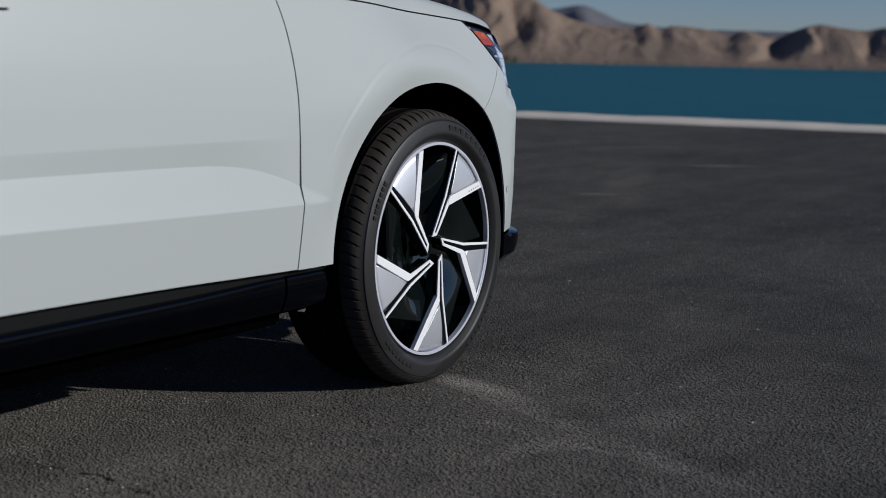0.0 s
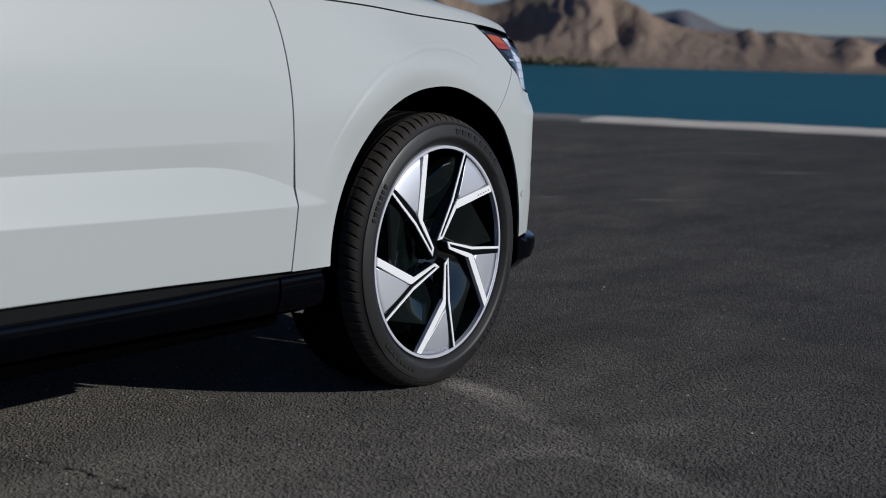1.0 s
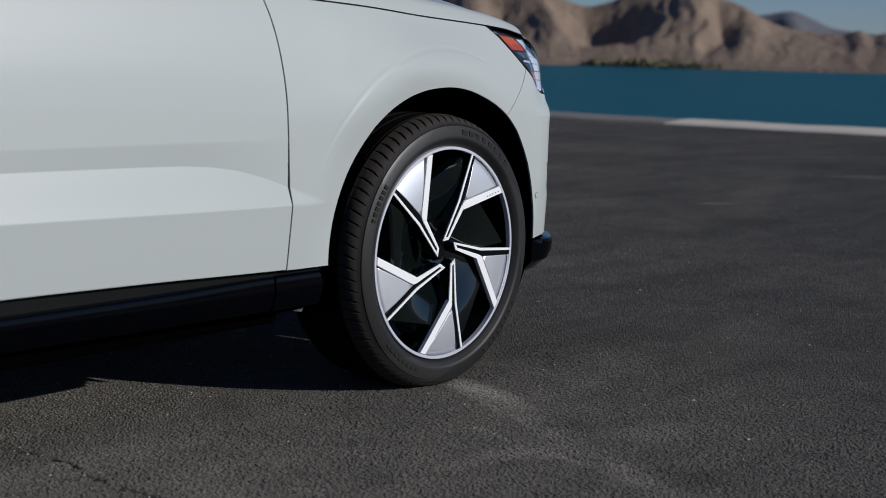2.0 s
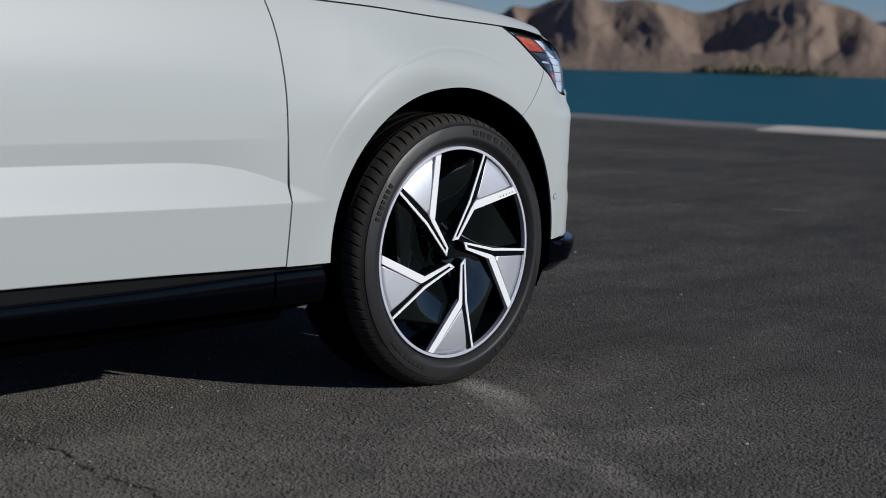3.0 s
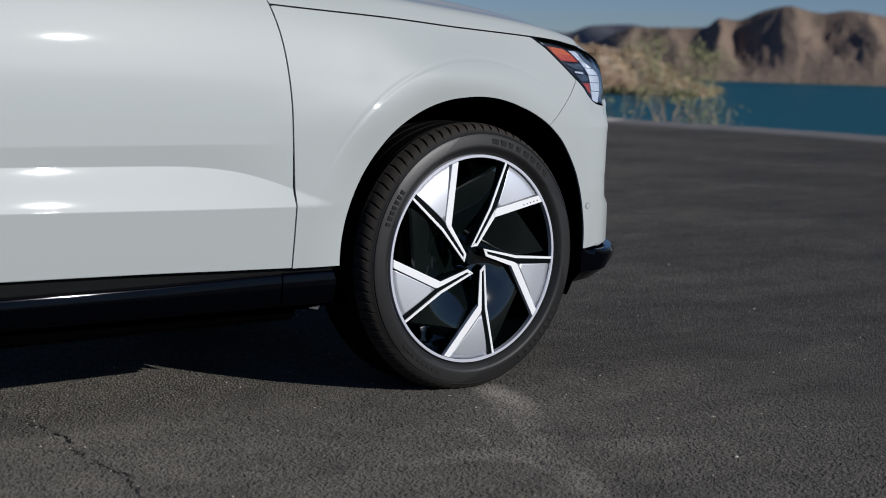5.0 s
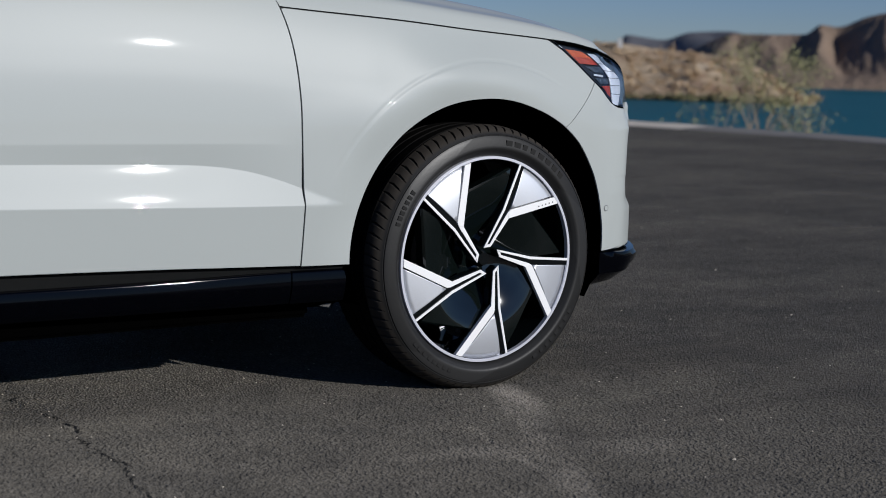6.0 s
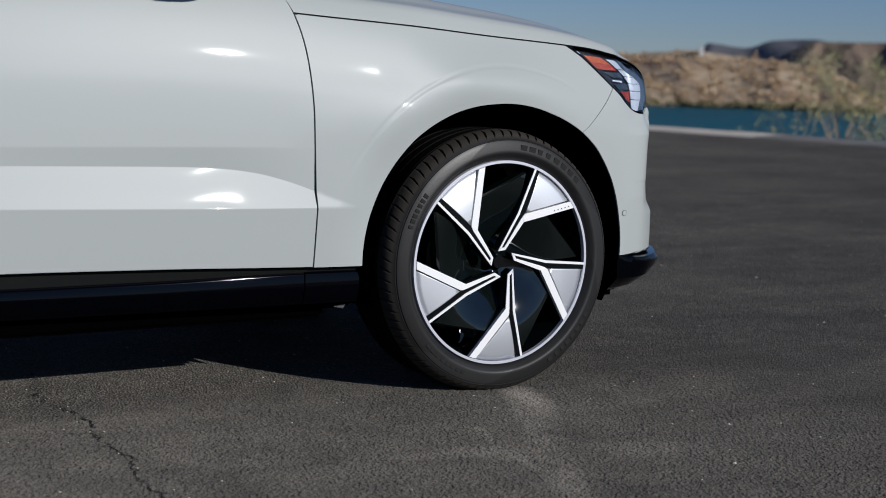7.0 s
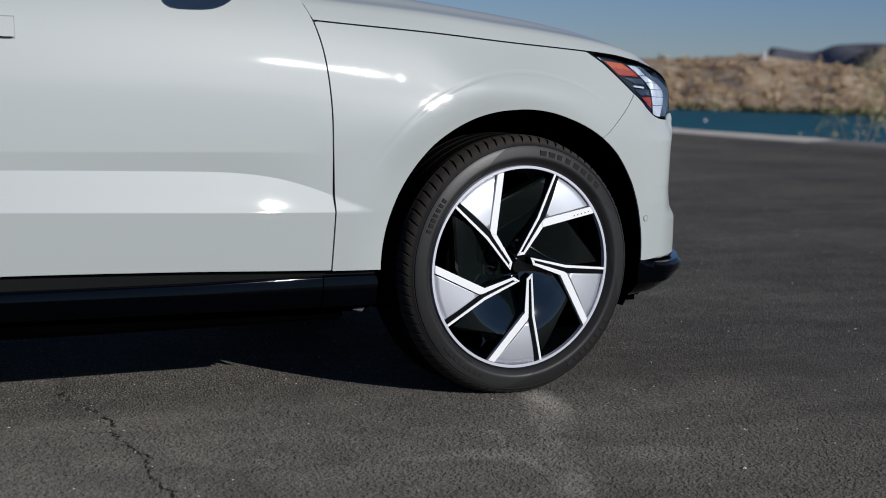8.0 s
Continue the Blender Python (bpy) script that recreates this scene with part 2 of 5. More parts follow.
def extruded(outline, y0, y1, bevel=0.0):
    """A bmesh prism over an outline in x and z, from depth y0 (front) to y1."""
    bm = bmesh.new()
    vs = [bm.verts.new((x, y0, z)) for x, z in outline]
    f = bm.faces.new(vs)
    if f.normal.y > 0:
        f.normal_flip()
    r = bmesh.ops.extrude_face_region(bm, geom=[f])
    bmesh.ops.translate(bm, verts=[v for v in r["geom"] if isinstance(v, bmesh.types.BMVert)], vec=(0, y1 - y0, 0))
    bmesh.ops.recalc_face_normals(bm, faces=bm.faces)
    if bevel:
        front = [e for e in bm.edges if all(abs(v.co.y - y0) < 1e-6 for v in e.verts)]
        bmesh.ops.bevel(bm, geom=front, offset=bevel, segments=2, affect="EDGES")
    return bm


def bm_mesh(name, bm, material, smooth=False):
    me = bpy.data.meshes.new(name)
    bm.normal_update()
    bm.to_mesh(me)
    bm.free()
    me.materials.append(material)
    if smooth:
        me.polygons.foreach_set("use_smooth", [True] * len(me.polygons))
        me.set_sharp_from_angle(angle=radians(32))
    return me


def box(x0, x1, y0, y1, z0, z1, bevel=0.0):
    bm = bmesh.new()
    bmesh.ops.create_cube(bm, size=1, matrix=Matrix.Translation(((x0 + x1) / 2, (y0 + y1) / 2, (z0 + z1) / 2)) @ Matrix.Diagonal((x1 - x0, y1 - y0, z1 - z0, 1)))
    if bevel:
        bmesh.ops.bevel(bm, geom=bm.edges[:], offset=bevel, segments=2, affect="EDGES")
    return bm


# ---- ground, kerb, lake ----
def shore_x(y):
    return 14.25 - 0.1 * y + 0.12 * math.sin(y * 0.7)


def build_ground():
    # rows across the shore line: lot, bank, lake bed, far land
    offs = [-400, -60, -20, -8, -3, -0.02, 0.5, 2, 6, 15, 40, 70, 110, 200, 900, 2500]
    zs = [0, 0, 0, 0, 0, 0, -0.15, -0.5, -1.0, -1.8, -3.6, -6.0, -9.0, -11, -12, -12]
    ys = [-1500, -400, -100, -40] + [-20 + 2 * i for i in range(41)] + [80, 140, 400, 1500, 3000]
    verts, faces = [], []
    for y in ys:
        for o, z in zip(offs, zs):
            x = shore_x(max(min(y, 60), -20)) + o
            verts.append((x, y, z))
    faces = grid_faces(len(ys), len(offs), flip=True)
    ob = new("ground", mesh_from("ground", verts, faces, ASPHALT, False))
    tagged(ob, "dark grey worn asphalt of an empty lot, with scuffs", "ground", kind="structure")
    return ob


ground = build_ground()

wv = [(-100, -90, -8), (4500, -90, -8), (4500, 4500, -8), (-100, 4500, -8)]
lake = tagged(new("water", mesh_from("water", wv, [(0, 1, 2, 3)], WATER, False)), "deep teal blue lake with small ripples", "lake", kind="structure")


def kerb(y0, y1, height, width, material, name, label):
    n = int((y1 - y0) / 0.15)
    prof = [(0, -0.02), (0.05, height * 0.3), (0.3, height * 0.55), (width * 0.6, height), (width - 0.1, height * 0.9), (width, height * 0.5), (width + 0.1, -0.5)]
    verts = []
    for i in range(n + 1):
        y = y0 + (y1 - y0) * i / n
        k = 1 + 0.25 * noise.noise((y * 0.9, 3, 0)) + 0.12 * noise.noise((y * 4, 7, 0))
        dx = 0.06 * noise.noise((y * 1.3, 9, 0))
        for a, b in prof:
            verts.append((shore_x(y) + a + dx, y, b * k if b > 0 else b))
    me = mesh_from(name, verts, grid_faces(n + 1, len(prof), flip=True), material, True, 40)
    tagged(new(name, me), label, "kerb", kind="structure")


kerb(-30, 7.4, 0.055, 0.92, CONCRETE, "kerb_pale", "low pale concrete kerb along the edge of the lot")
kerb(7.4, 13.0, 0.04, 0.92, CONCRETE_GREY, "kerb_grey", "low weathered grey kerb along the edge of the lot")
kerb(13.0, 60, 0.045, 0.92, CONCRETE, "kerb_pale", "low pale kerb running on along the lot")


# ---- hills ----
def hills(name, skyline, near, far, base_z, material, label, az0, az1, rough=1.0, seed=0.0, step_az=0.12, crests=None):
    """A range of hills on the far shore: its skyline in degrees over azimuth, its foot and its ridge at these distances."""
    el = table(skyline)
    naz = int((az1 - az0) / step_az) + 1
    nr = 56
    verts = []
    for i in range(naz):
        az = az0 + (az1 - az0) * i / (naz - 1)
        top = 0.94 + far * math.tan(radians(el(az)))
        for j in range(nr):
            u = j / (nr - 1)
            wob = 0.10 * (far - near) * noise.noise((az * 0.35 + seed, u * 2, 5))
            d = near + (far - near) * u * 1.25 + wob * math.sin(min(u * 1.25, 1) * math.pi)
            a = radians(az + 0.4 * rough * noise.noise((az * 0.5 + seed, u * 3, 1)) * math.sin(min(u * 1.25, 1) * math.pi))
            w = min(u * 1.25, 1.0)
            # spurs run down from the crests, with gullies between
            sx, sy = az * 0.42 + 0.5 * w + seed, w * 1.3
            spur = 0.9 * abs(noise.noise((sx, sy * 0.8, 2))) * 2 + 0.16 * abs(noise.noise((sx * 2.6, sy * 1.4, 8))) * 2
            cut = 0.75 - spur
            if crests:
                q = az + 0.65 * noise.noise((az * 0.5, w * 1.8, 11)) + 0.14 * noise.noise((az * 1.7, w * 4, 12))
                lines = [(f + (t - f) * w, k, low) for t, f, k, low in crests]
                n = max([k for k in range(len(lines)) if lines[k][0] <= q], default=0)
                lo, (hi, depth, low) = lines[n][0], lines[min(n + 1, len(lines) - 1)]
                t = min(max((q - lo) / max(hi - lo, 0.01), 0.0), 1.0)
                k = abs(t - 0.24) / (0.24 if t < 0.24 else 0.76)
                cut = depth * (0.4 * (0.5 + 0.5 * math.cos(math.pi * k)) + 0.6 * (1 - k)) * step(low - 0.1, low + 0.35, w) + 0.22 * noise.noise((az * 0.8, w * 1.7, 6)) + 0.12 * noise.noise((az * 2.6, w * 4, 7)) + 0.07 * noise.noise((az * 7, w * 9, 3))
            form = w ** 0.75 * (1 - 0.95 * rough * (1 - w) ** (0.40 if crests else 0.55) * cut)
            if u > 0.8:
                form *= 1 - (u - 0.8) * 2.0
            z = base_z + (top - base_z) * max(form, 0.0) - (1.5 if j == 0 else 0)
            verts.append((d * math.sin(a), d * math.cos(a), z))
    me = mesh_from(name, verts, grid_faces(naz, nr), material, True)
    tagged(new(name, me), label, "hill", kind="structure")
    return verts


FAR_SHORE = [(20, -0.6), (42.2, -0.6), (43.4, 0.5), (44.4, 1.1), (45.3, 1.38), (46.4, 1.39), (47.9, 1.42), (48.5, 1.80), (49.1, 1.73), (50.2, 2.14), (51.1, 2.32), (51.9, 2.12),
             (52.4, 2.06), (53.3, 2.18), (54.5, 2.01), (55.8, 1.70), (56.7, 1.90), (57.2, 2.14), (58.4, 2.42), (59.6, 2.38), (60.9, 2.11), (61.8, 1.83), (62.5, 1.40),
             (63.7, 0.99), (65.6, 0.80), (66.2, 0.99), (66.7, 0.78), (67.2, 0.92), (68.4, 0.82), (69.4, 0.62), (70.0, 0.78), (71.0, 0.52), (72.0, 0.88),
             (72.8, 1.07), (73.5, 0.97), (74.5, 0.88), (75.2, 1.0), (90, 1.4), (130, 1.2)]
# spurs of the range: azimuth at the crest and at the foot, depth of the gully before each, and how far up the slope it starts
SPURS = [(43.0, 43.4, 0.3, 0), (44.8, 45.2, 0.35, 0), (46.8, 47.2, 0.4, 0), (48.4, 48.8, 0.3, 0), (51.4, 52.4, 1.0, 0), (54.2, 55.0, 0.62, 0.12), (60.5, 60.0, 1.6, 0.2),
         (62.2, 62.6, 0.8, 0.0), (63.6, 66.6, 0.14, 0), (66.8, 68.6, 0.28, 0.1), (71.4, 69.6, 0.32, 0.1), (72.7, 72.3, 1.0, 0), (74.0, 74.4, 0.45, 0.1), (75.3, 75.6, 0.5, 0), (79, 79, 0.5, 0), (83, 84, 0.7, 0), (88, 88, 0.5, 0), (94, 95, 0.7, 0), (101, 102, 0.6, 0), (110, 111, 0.6, 0)]
hills("hill_far_shore", FAR_SHORE, 815, 960, -8, HILL, "bare brown hills with dark gullies across the lake", 20, 120, 0.66, 0.0, 0.1, SPURS)
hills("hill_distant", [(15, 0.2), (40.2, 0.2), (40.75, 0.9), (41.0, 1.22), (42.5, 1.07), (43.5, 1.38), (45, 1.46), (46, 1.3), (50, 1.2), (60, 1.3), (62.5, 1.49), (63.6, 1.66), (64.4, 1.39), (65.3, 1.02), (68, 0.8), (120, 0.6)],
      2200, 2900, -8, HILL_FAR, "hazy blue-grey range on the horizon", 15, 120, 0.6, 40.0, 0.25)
bank = hills("hill_bank", [(10, 0.6), (30, 0.6), (36.2, 0.66), (39.2, 0.82), (40.5, 0.94), (41.1, 0.87), (42.6, 0.70), (43.7, 0.62), (44.6, 0.5), (46.2, 0.1), (47.5, -0.7), (49, -1.2)],
      392, 470, -8, HILL_NEAR, "brushy tan slope of dry grass above the water", 5, 48.5, 0.5, 80.0, 0.06)
# the valley closes behind with the same dry hills
hills("hill_behind", [(118, 0.9), (140, 1.6), (158, 2.3), (175, 1.7), (196, 2.6), (220, 1.9), (245, 2.8), (270, 1.8), (300, 2.2), (330, 1.3), (352, 0.7)], 620, 780, -8, HILL, "dry brown hills closing the valley", 118, 352, 0.6, 120.0, 0.6)


# ---- car ----
car = new("car")
tagged(car, "white electric SUV with gloss black sills parked on asphalt", "car")
ZC, Y_MID = 0.376, 0.95
ARCH_R = 0.445


def arch_r(a):
    """The radius of the wheel arch, slightly squared at its shoulders."""
    deg = math.degrees(a)
    return float(np.interp(deg, (-30, 0, 15, 30, 45, 55, 70, 95, 110, 130, 155, 180), (0.445, 0.447, 0.452, 0.463, 0.468, 0.465, 0.458, 0.456, 0.460, 0.462, 0.451, 0.444)))


PLAN = [(-4.12, 0.95), (-4.08, 0.55), (-3.95, 0.30), (-3.75, 0.14), (-3.4, 0.07), (-2.9, 0.05), (-2.0, 0.051), (-1.5, 0.0305), (-1.0, 0.0115), (-0.8, 0.0045), (-0.6, 0.0), (-0.3, -0.002), (0.0, 0.006),
        (0.3, 0.015), (0.44, 0.026), (0.50, 0.038), (0.55, 0.062), (0.595, 0.110), (0.66, 0.20), (0.73, 0.315), (0.79, 0.5), (0.835, 0.72), (0.85, 0.95)]


def plan_curve():
    """The plan line of the body by arc length, with s = x along the straight side."""
    pts = [Vector(p) for p in PLAN]
    dense = []
    for i in range(len(pts) - 1):
        p0, p1, p2, p3 = pts[max(i - 1, 0)], pts[i], pts[i + 1], pts[min(i + 2, len(pts) - 1)]
        for k in range(12):
            u = k / 12
            dense.append(0.5 * (2 * p1 + (p2 - p0) * u + (2 * p0 - 5 * p1 + 4 * p2 - p3) * u * u + (3 * p1 - p0 - 3 * p2 + p3) * u ** 3))
    dense.append(pts[-1])
    s, acc = [], 0.0
    for i, p in enumerate(dense):
        if i:
            acc += (p - dense[i - 1]).length
        s.append(acc)
    zero = min(range(len(dense)), key=lambda k: abs(dense[k].x))
    off = s[zero] - dense[zero].x
    return np.array([a - off for a in s]), np.array([(p.x, p.y) for p in dense])


PS, PP = plan_curve()
PN = np.gradient(PP, PS, axis=0)
S_END = float(PS[-1])


def plan_at(s):
    x, y = np.interp(s, PS, PP[:, 0]), np.interp(s, PS, PP[:, 1])
    tx, ty = np.interp(s, PS, PN[:, 0]), np.interp(s, PS, PN[:, 1])
    n = math.hypot(tx, ty)
    return x, y, -ty / n, tx / n  # inward normal


door_profile = table([(0.18, 0.06), (0.30, 0.031), (0.387, 0.0185), (0.546, 0.0)])
body_upper = table([(0.55, 0.0), (0.705, 0.0), (0.71, 0.0002), (0.80, 0.0045), (0.86, 0.0092), (0.92, 0.0180), (0.98, 0.0302), (1.04, 0.0455), (1.10, 0.0665), (1.14, 0.088), (1.3, 0.19)])
crease_z = table([(-4.2, 0.57), (-1.8, 0.566), (-1.46, 0.562), (-1.1, 0.556), (-0.8, 0.551), (-0.6, 0.549), (-0.45, 0.548), (1.5, 0.548)])
scallop_top = table([(-4.2, 0.66), (-1.5, 0.664), (-1.1, 0.661), (-0.92, 0.658), (-0.84, 0.653), (-0.76, 0.642), (-0.69, 0.625), (-0.62, 0.602), (-0.55, 0.575), (-0.48, 0.552)])
STRIP_Z = 0.710  # upper edge of the shaded strip over the scallop
# fore-and-aft slope of the flank under the shoulder, and how its profile sinks towards the fender
flank_slope = table([(-4.2, -0.075), (-1.8, -0.056), (-1.07, -0.041), (-0.98, -0.045), (-0.83, -0.044), (-0.70, -0.053), (-0.54, -0.082), (-0.41, -0.112), (-0.34, -0.088), (-0.26, -0.035), (-0.18, 0.0), (2.0, 0.0)])
flank_drop = table([(-4.2, 0.02), (-1.07, 0.010), (-0.83, 0.0), (-0.70, -0.010), (-0.54, -0.030), (-0.41, -0.050), (-0.3, -0.065), (2.0, -0.065)])
_fs = np.arange(-4.6, 2.0, 0.01)
_fy = np.cumsum([flank_slope(v) * 0.01 for v in _fs])
_fy = _fy - np.interp(-0.6, _fs, _fy) + 0.0105
front_upper = table([(0.2, 0.02), (0.55, 0.0), (0.66, 0.001), (0.74, 0.003), (0.80, 0.008), (0.85, 0.017), (0.90, 0.033), (0.95, 0.051), (1.0, 0.070), (1.06, 0.094), (1.14, 0.13)])
nose_off = table([(0.2, -0.02), (0.42, -0.026), (0.49, -0.025), (0.535, -0.008), (0.60, -0.002), (0.70, -0.003), (0.75, -0.006), (0.775, -0.012), (0.83, -0.014), (0.88, -0.008), (0.92, 0.004), (0.96, 0.026), (1.0, 0.06)])


def inset(s, z):
    """How far the body lies inside its plan line at s and height z."""
    zc = crease_z(s)
    if z < zc:
        rear = door_profile(0.546 - (zc - z) * 1.0)
    else:
        # upward-facing scallop above the crease, which runs out on the fender, then a shaded strip
        top = max(scallop_top(s), zc + 0.001)
        high = top - zc
        sf = max(s, -2.5)
        flank = float(np.interp(sf, _fs, _fy) - np.interp(sf, PS, PP[:, 1]))
        h = min(max((z - zc) / high, 0.0), 1.0)
        k = step(-0.96, -0.78, s)
        mid, amp = 0.575 + 0.325 * k, 0.0664 - 0.0474 * k
        rise = high * (0.235 * h + amp * ((h - mid) ** 3 + mid ** 3))
        deep = high * (0.235 + amp * ((1 - mid) ** 3 + mid ** 3))
        fall = rise if z <= top else rise + (flank - deep) * min(1.0, (z - top) / (STRIP_Z - top)) if s < -0.70 else rise + (flank - deep) * step(top, STRIP_Z + 0.05 * step(-0.70, -0.55, s), z) * step(-0.70, -0.62, s) + (flank - deep) * min(1.0, (z - top) / (STRIP_Z - top)) * (1 - step(-0.70, -0.62, s))
        zz = z - flank_drop(s) * step(0.72, 0.88, z)
        soft = step(-0.70, -0.55, s)
        rear = body_upper(zz) * (1 - soft * (1 - step(0.68, 0.84, z))) + fall
    f = step(-0.34, 0.0, s) if z > 0.70 else step(-0.55, 0.1, s) * (1 - step(0.60, 0.70, z)) + step(-0.34, 0.0, s) * step(0.60, 0.70, z)
    d = rear * (1 - f) + (front_upper(z) if z > 0.55 else 0.012 * (0.55 - z) / 0.17) * f
    g = step(0.46, 0.60, s) if z > 0.6 else step(0.50, 0.72, s)
    d = d * (1 - g) + nose_off(z) * g
    # the corner draws in towards the lamp, less so on the bumper's front face
    if s > 0.4 and z > 0.7:
        lamp = 0.037 * (1 - 0.5 * step(0.585, 0.66, s))
        low_part = 0.024 * step(0.74, 0.80, z) * (1 - 0.5 * step(0.605, 0.65, s))
        w = step(0.79, 0.85, z) * (1 - step(0.60, 0.63, s)) + step(0.806, 0.832, z) * step(0.60, 0.63, s)
        d += (low_part * (1 - w) + lamp * w) * step(0.42, 0.55, s)
    # haunch over the wheel, then the flare of its arch
    d -= 0.032 * math.exp(-((s + 0.04) / 0.27) ** 2) * step(0.58, 0.88, z) * (1 - step(0.88, 1.04, z)) * step(-0.36, -0.10, s)
    r = math.hypot(s, z - ZC)
    if r < 0.75 and z > 0.3:
        fade = step(0.16, 0.38, z - ZC) * (1 - step(0.18, 0.32, s))
        if r < 0.56 and s < 0.50:
            edge = 0.012 + 0.010 * step(-0.30, -0.44, s) + 0.016 * step(0.25, 0.44, s) - float(np.interp(s, PS, PP[:, 1]))
            k = (1 - step(0.42, 0.56, r)) * (1 - step(0.43, 0.50, s))
            d = d * (1 - k) + edge * k
        d += (0.0015 * step(0.552, 0.560, r) - 0.0009 * step(0.563, 0.571, r) - 0.0006 * step(0.57, 0.66, r)) * fade
    return d


def skin(s, z, sink=0.0):
    x, y, nx, ny = plan_at(s)
    d = inset(s, z) + sink
    return Vector((x + nx * d, y + ny * d, z))


def mirrored(me, name):
    """The same panel for the car's other side."""
    m2 = me.copy()
    m2.name = name
    co = np.empty(len(m2.vertices) * 3)
    m2.vertices.foreach_get("co", co)
    co = co.reshape(-1, 3)
    co[:, 1] = 2 * Y_MID - co[:, 1]
    m2.vertices.foreach_set("co", co.ravel())
    m2.flip_normals()
    return m2


def panel(name, rows, label="", material=None, lip=0.005, both=True, parent=None):
    """A sheet-metal panel from rows of (s, z), its four edges turned inwards."""
    nu, nv = len(rows), len(rows[0])
    verts = [skin(s, z) for r in rows for s, z in r]
    faces = grid_faces(nu, nv)
    rim = [i * nv for i in range(nu)] + [(nu - 1) * nv + j for j in range(1, nv)] + [i * nv + nv - 1 for i in range(nu - 2, -1, -1)] + [j for j in range(nv - 2, 0, -1)]
    flat = [q for r in rows for q in r]
    base = len(verts)
    for k in rim:
        verts.append(skin(*flat[k], 0.0015))
    for k in rim:
        verts.append(skin(*flat[k], lip))
    n = len(rim)
    for k in range(n):
        m = (k + 1) % n
        faces.append((rim[m], rim[k], base + k, base + m))
        faces.append((base + m, base + k, base + n + k, base + n + m))
    me = mesh_from(name, verts, faces, material or PAINT, True, 38)
    # outward normals
    c = sum((Vector(v) for v in verts[:nu * nv]), Vector()) / (nu * nv)
    up = me.polygons[len(grid_faces(nu, nv)) // 2].normal
    if up.y > 0 and abs(up.y) > 0.3 or (abs(up.y) <= 0.3 and up.x < 0 and c.x > 0):
        me.flip_normals()
    ob = part(name, me, parent or car, label)
    if both:
        part(name, mirrored(me, name), parent or car, label)
    return ob


gap_line = table([(0.20, -0.594), (0.387, -0.5928), (0.548, -0.5918), (0.62, -0.5945), (0.686, -0.597), (0.74, -0.599), (0.80, -0.600), (0.87, -0.604), (0.93, -0.610), (0.98, -0.618), (1.06, -0.641), (1.10, -0.661), (1.2, -0.72)])


def s_of(x):
    """The place along the plan line of a point at x on the front half."""
    front = PS > -0.7
    return float(np.interp(x, PP[front, 0], PS[front]))


shut_z = table([(-0.69, 1.063), (-0.654, 1.060), (-0.3, 1.040), (0.0, 1.021), (0.268, 1.004), (0.356, 0.996), (0.436, 0.983), (0.516, 0.974), (0.56, 0.967), (0.612, 0.956), (0.64, 0.940), (0.66, 0.919), (0.685, 0.888), (0.72, 0.860)])
S_LAMP = s_of(0.648)
G = 0.0022


def lin(a, b, n):
    return [a + (b - a) * i / (n - 1) for i in range(n)]


def dense_z(z0, z1, n):
    zs = sorted(set([round(v, 4) for v in lin(z0, z1, n)] + [0.546, 0.548, 0.55, STRIP_Z - 0.002, STRIP_Z, STRIP_Z + 0.002, 0.6575, 0.66, 0.6625]))
    return [v for v in zs if z0 <= v <= z1]


# doors
zs = dense_z(0.389, 1.13, 124)
sill_z = table([(-3.2, 0.40), (-1.6, 0.402), (-1.46, 0.404), (-1.0, 0.399), (-0.8, 0.394), (-0.6, 0.389)])


def door_z(s, z):
    """Rows of the doors, drawn so that they follow the crease and the edges above it."""
    zc, top = crease_z(s), scallop_top(s)
    return float(np.interp(z, (0.389, 0.548, 0.66, STRIP_Z, 1.10, 1.13), (sill_z(s), zc, top, STRIP_Z, 1.10, 1.13)))


def door_rows(s0, front, n, zz):
    rows = []
    for u in lin(0, 1, n):
        row = []
        for z in zz:
            s1 = front(z)
            s = s0 + (s1 - s0) * u
            row.append((s, door_z(s, z)))
        rows.append(row)
    return rows


front_door = panel("front_door", door_rows(-1.72, lambda z: gap_line(z) - G, 120, zs), "white painted front door with a sharp lower crease")
rear_door = panel("rear_door", door_rows(-2.62, lambda z: -1.726, 30, zs[::2]), "white painted rear door")


# front fender: rays from the arch to the panel's outline
def ray_to(outline, ang, cx=0.0):
    c, sn = math.cos(ang), math.sin(ang)
    best = None
    for (x0, z0), (x1, z1) in zip(outline, outline[1:]):
        dx, dz = x1 - x0, z1 - z0
        x0, z0 = x0 - cx, z0 - ZC
        det = c * dz - sn * dx
        if abs(det) < 1e-9:
            continue
        t = (x0 * dz - z0 * dx) / det
        u = ((t * c - x0) * dx + (t * sn - z0) * dz) / (dx * dx + dz * dz)
        if t > 0.3 and -1e-6 <= u <= 1 + 1e-6 and (best is None or t < best):
            best = t
    return best


lamp_low = [(0.262, 1.004), (0.304, 0.975), (0.352, 0.934), (0.404, 0.889), (0.456, 0.844), (0.504, 0.818), (0.536, 0.810), (0.592, 0.806), (0.604, 0.812), (0.61, 0.826), (S_LAMP, 0.826)]  # lower edge of the lamp
fender_outline = ([(-0.30, 0.381), (gap_line(0.389) + G, 0.387)] + [(gap_line(z) + G, z) for z in lin(0.40, 1.054, 40)]
                  + [(s, shut_z(s) - G) for s in lin(-0.636, 0.25, 40)] + [(0.258, 1.000), (0.302, 0.972), (0.350, 0.931), (0.402, 0.886), (0.45, 0.845)])


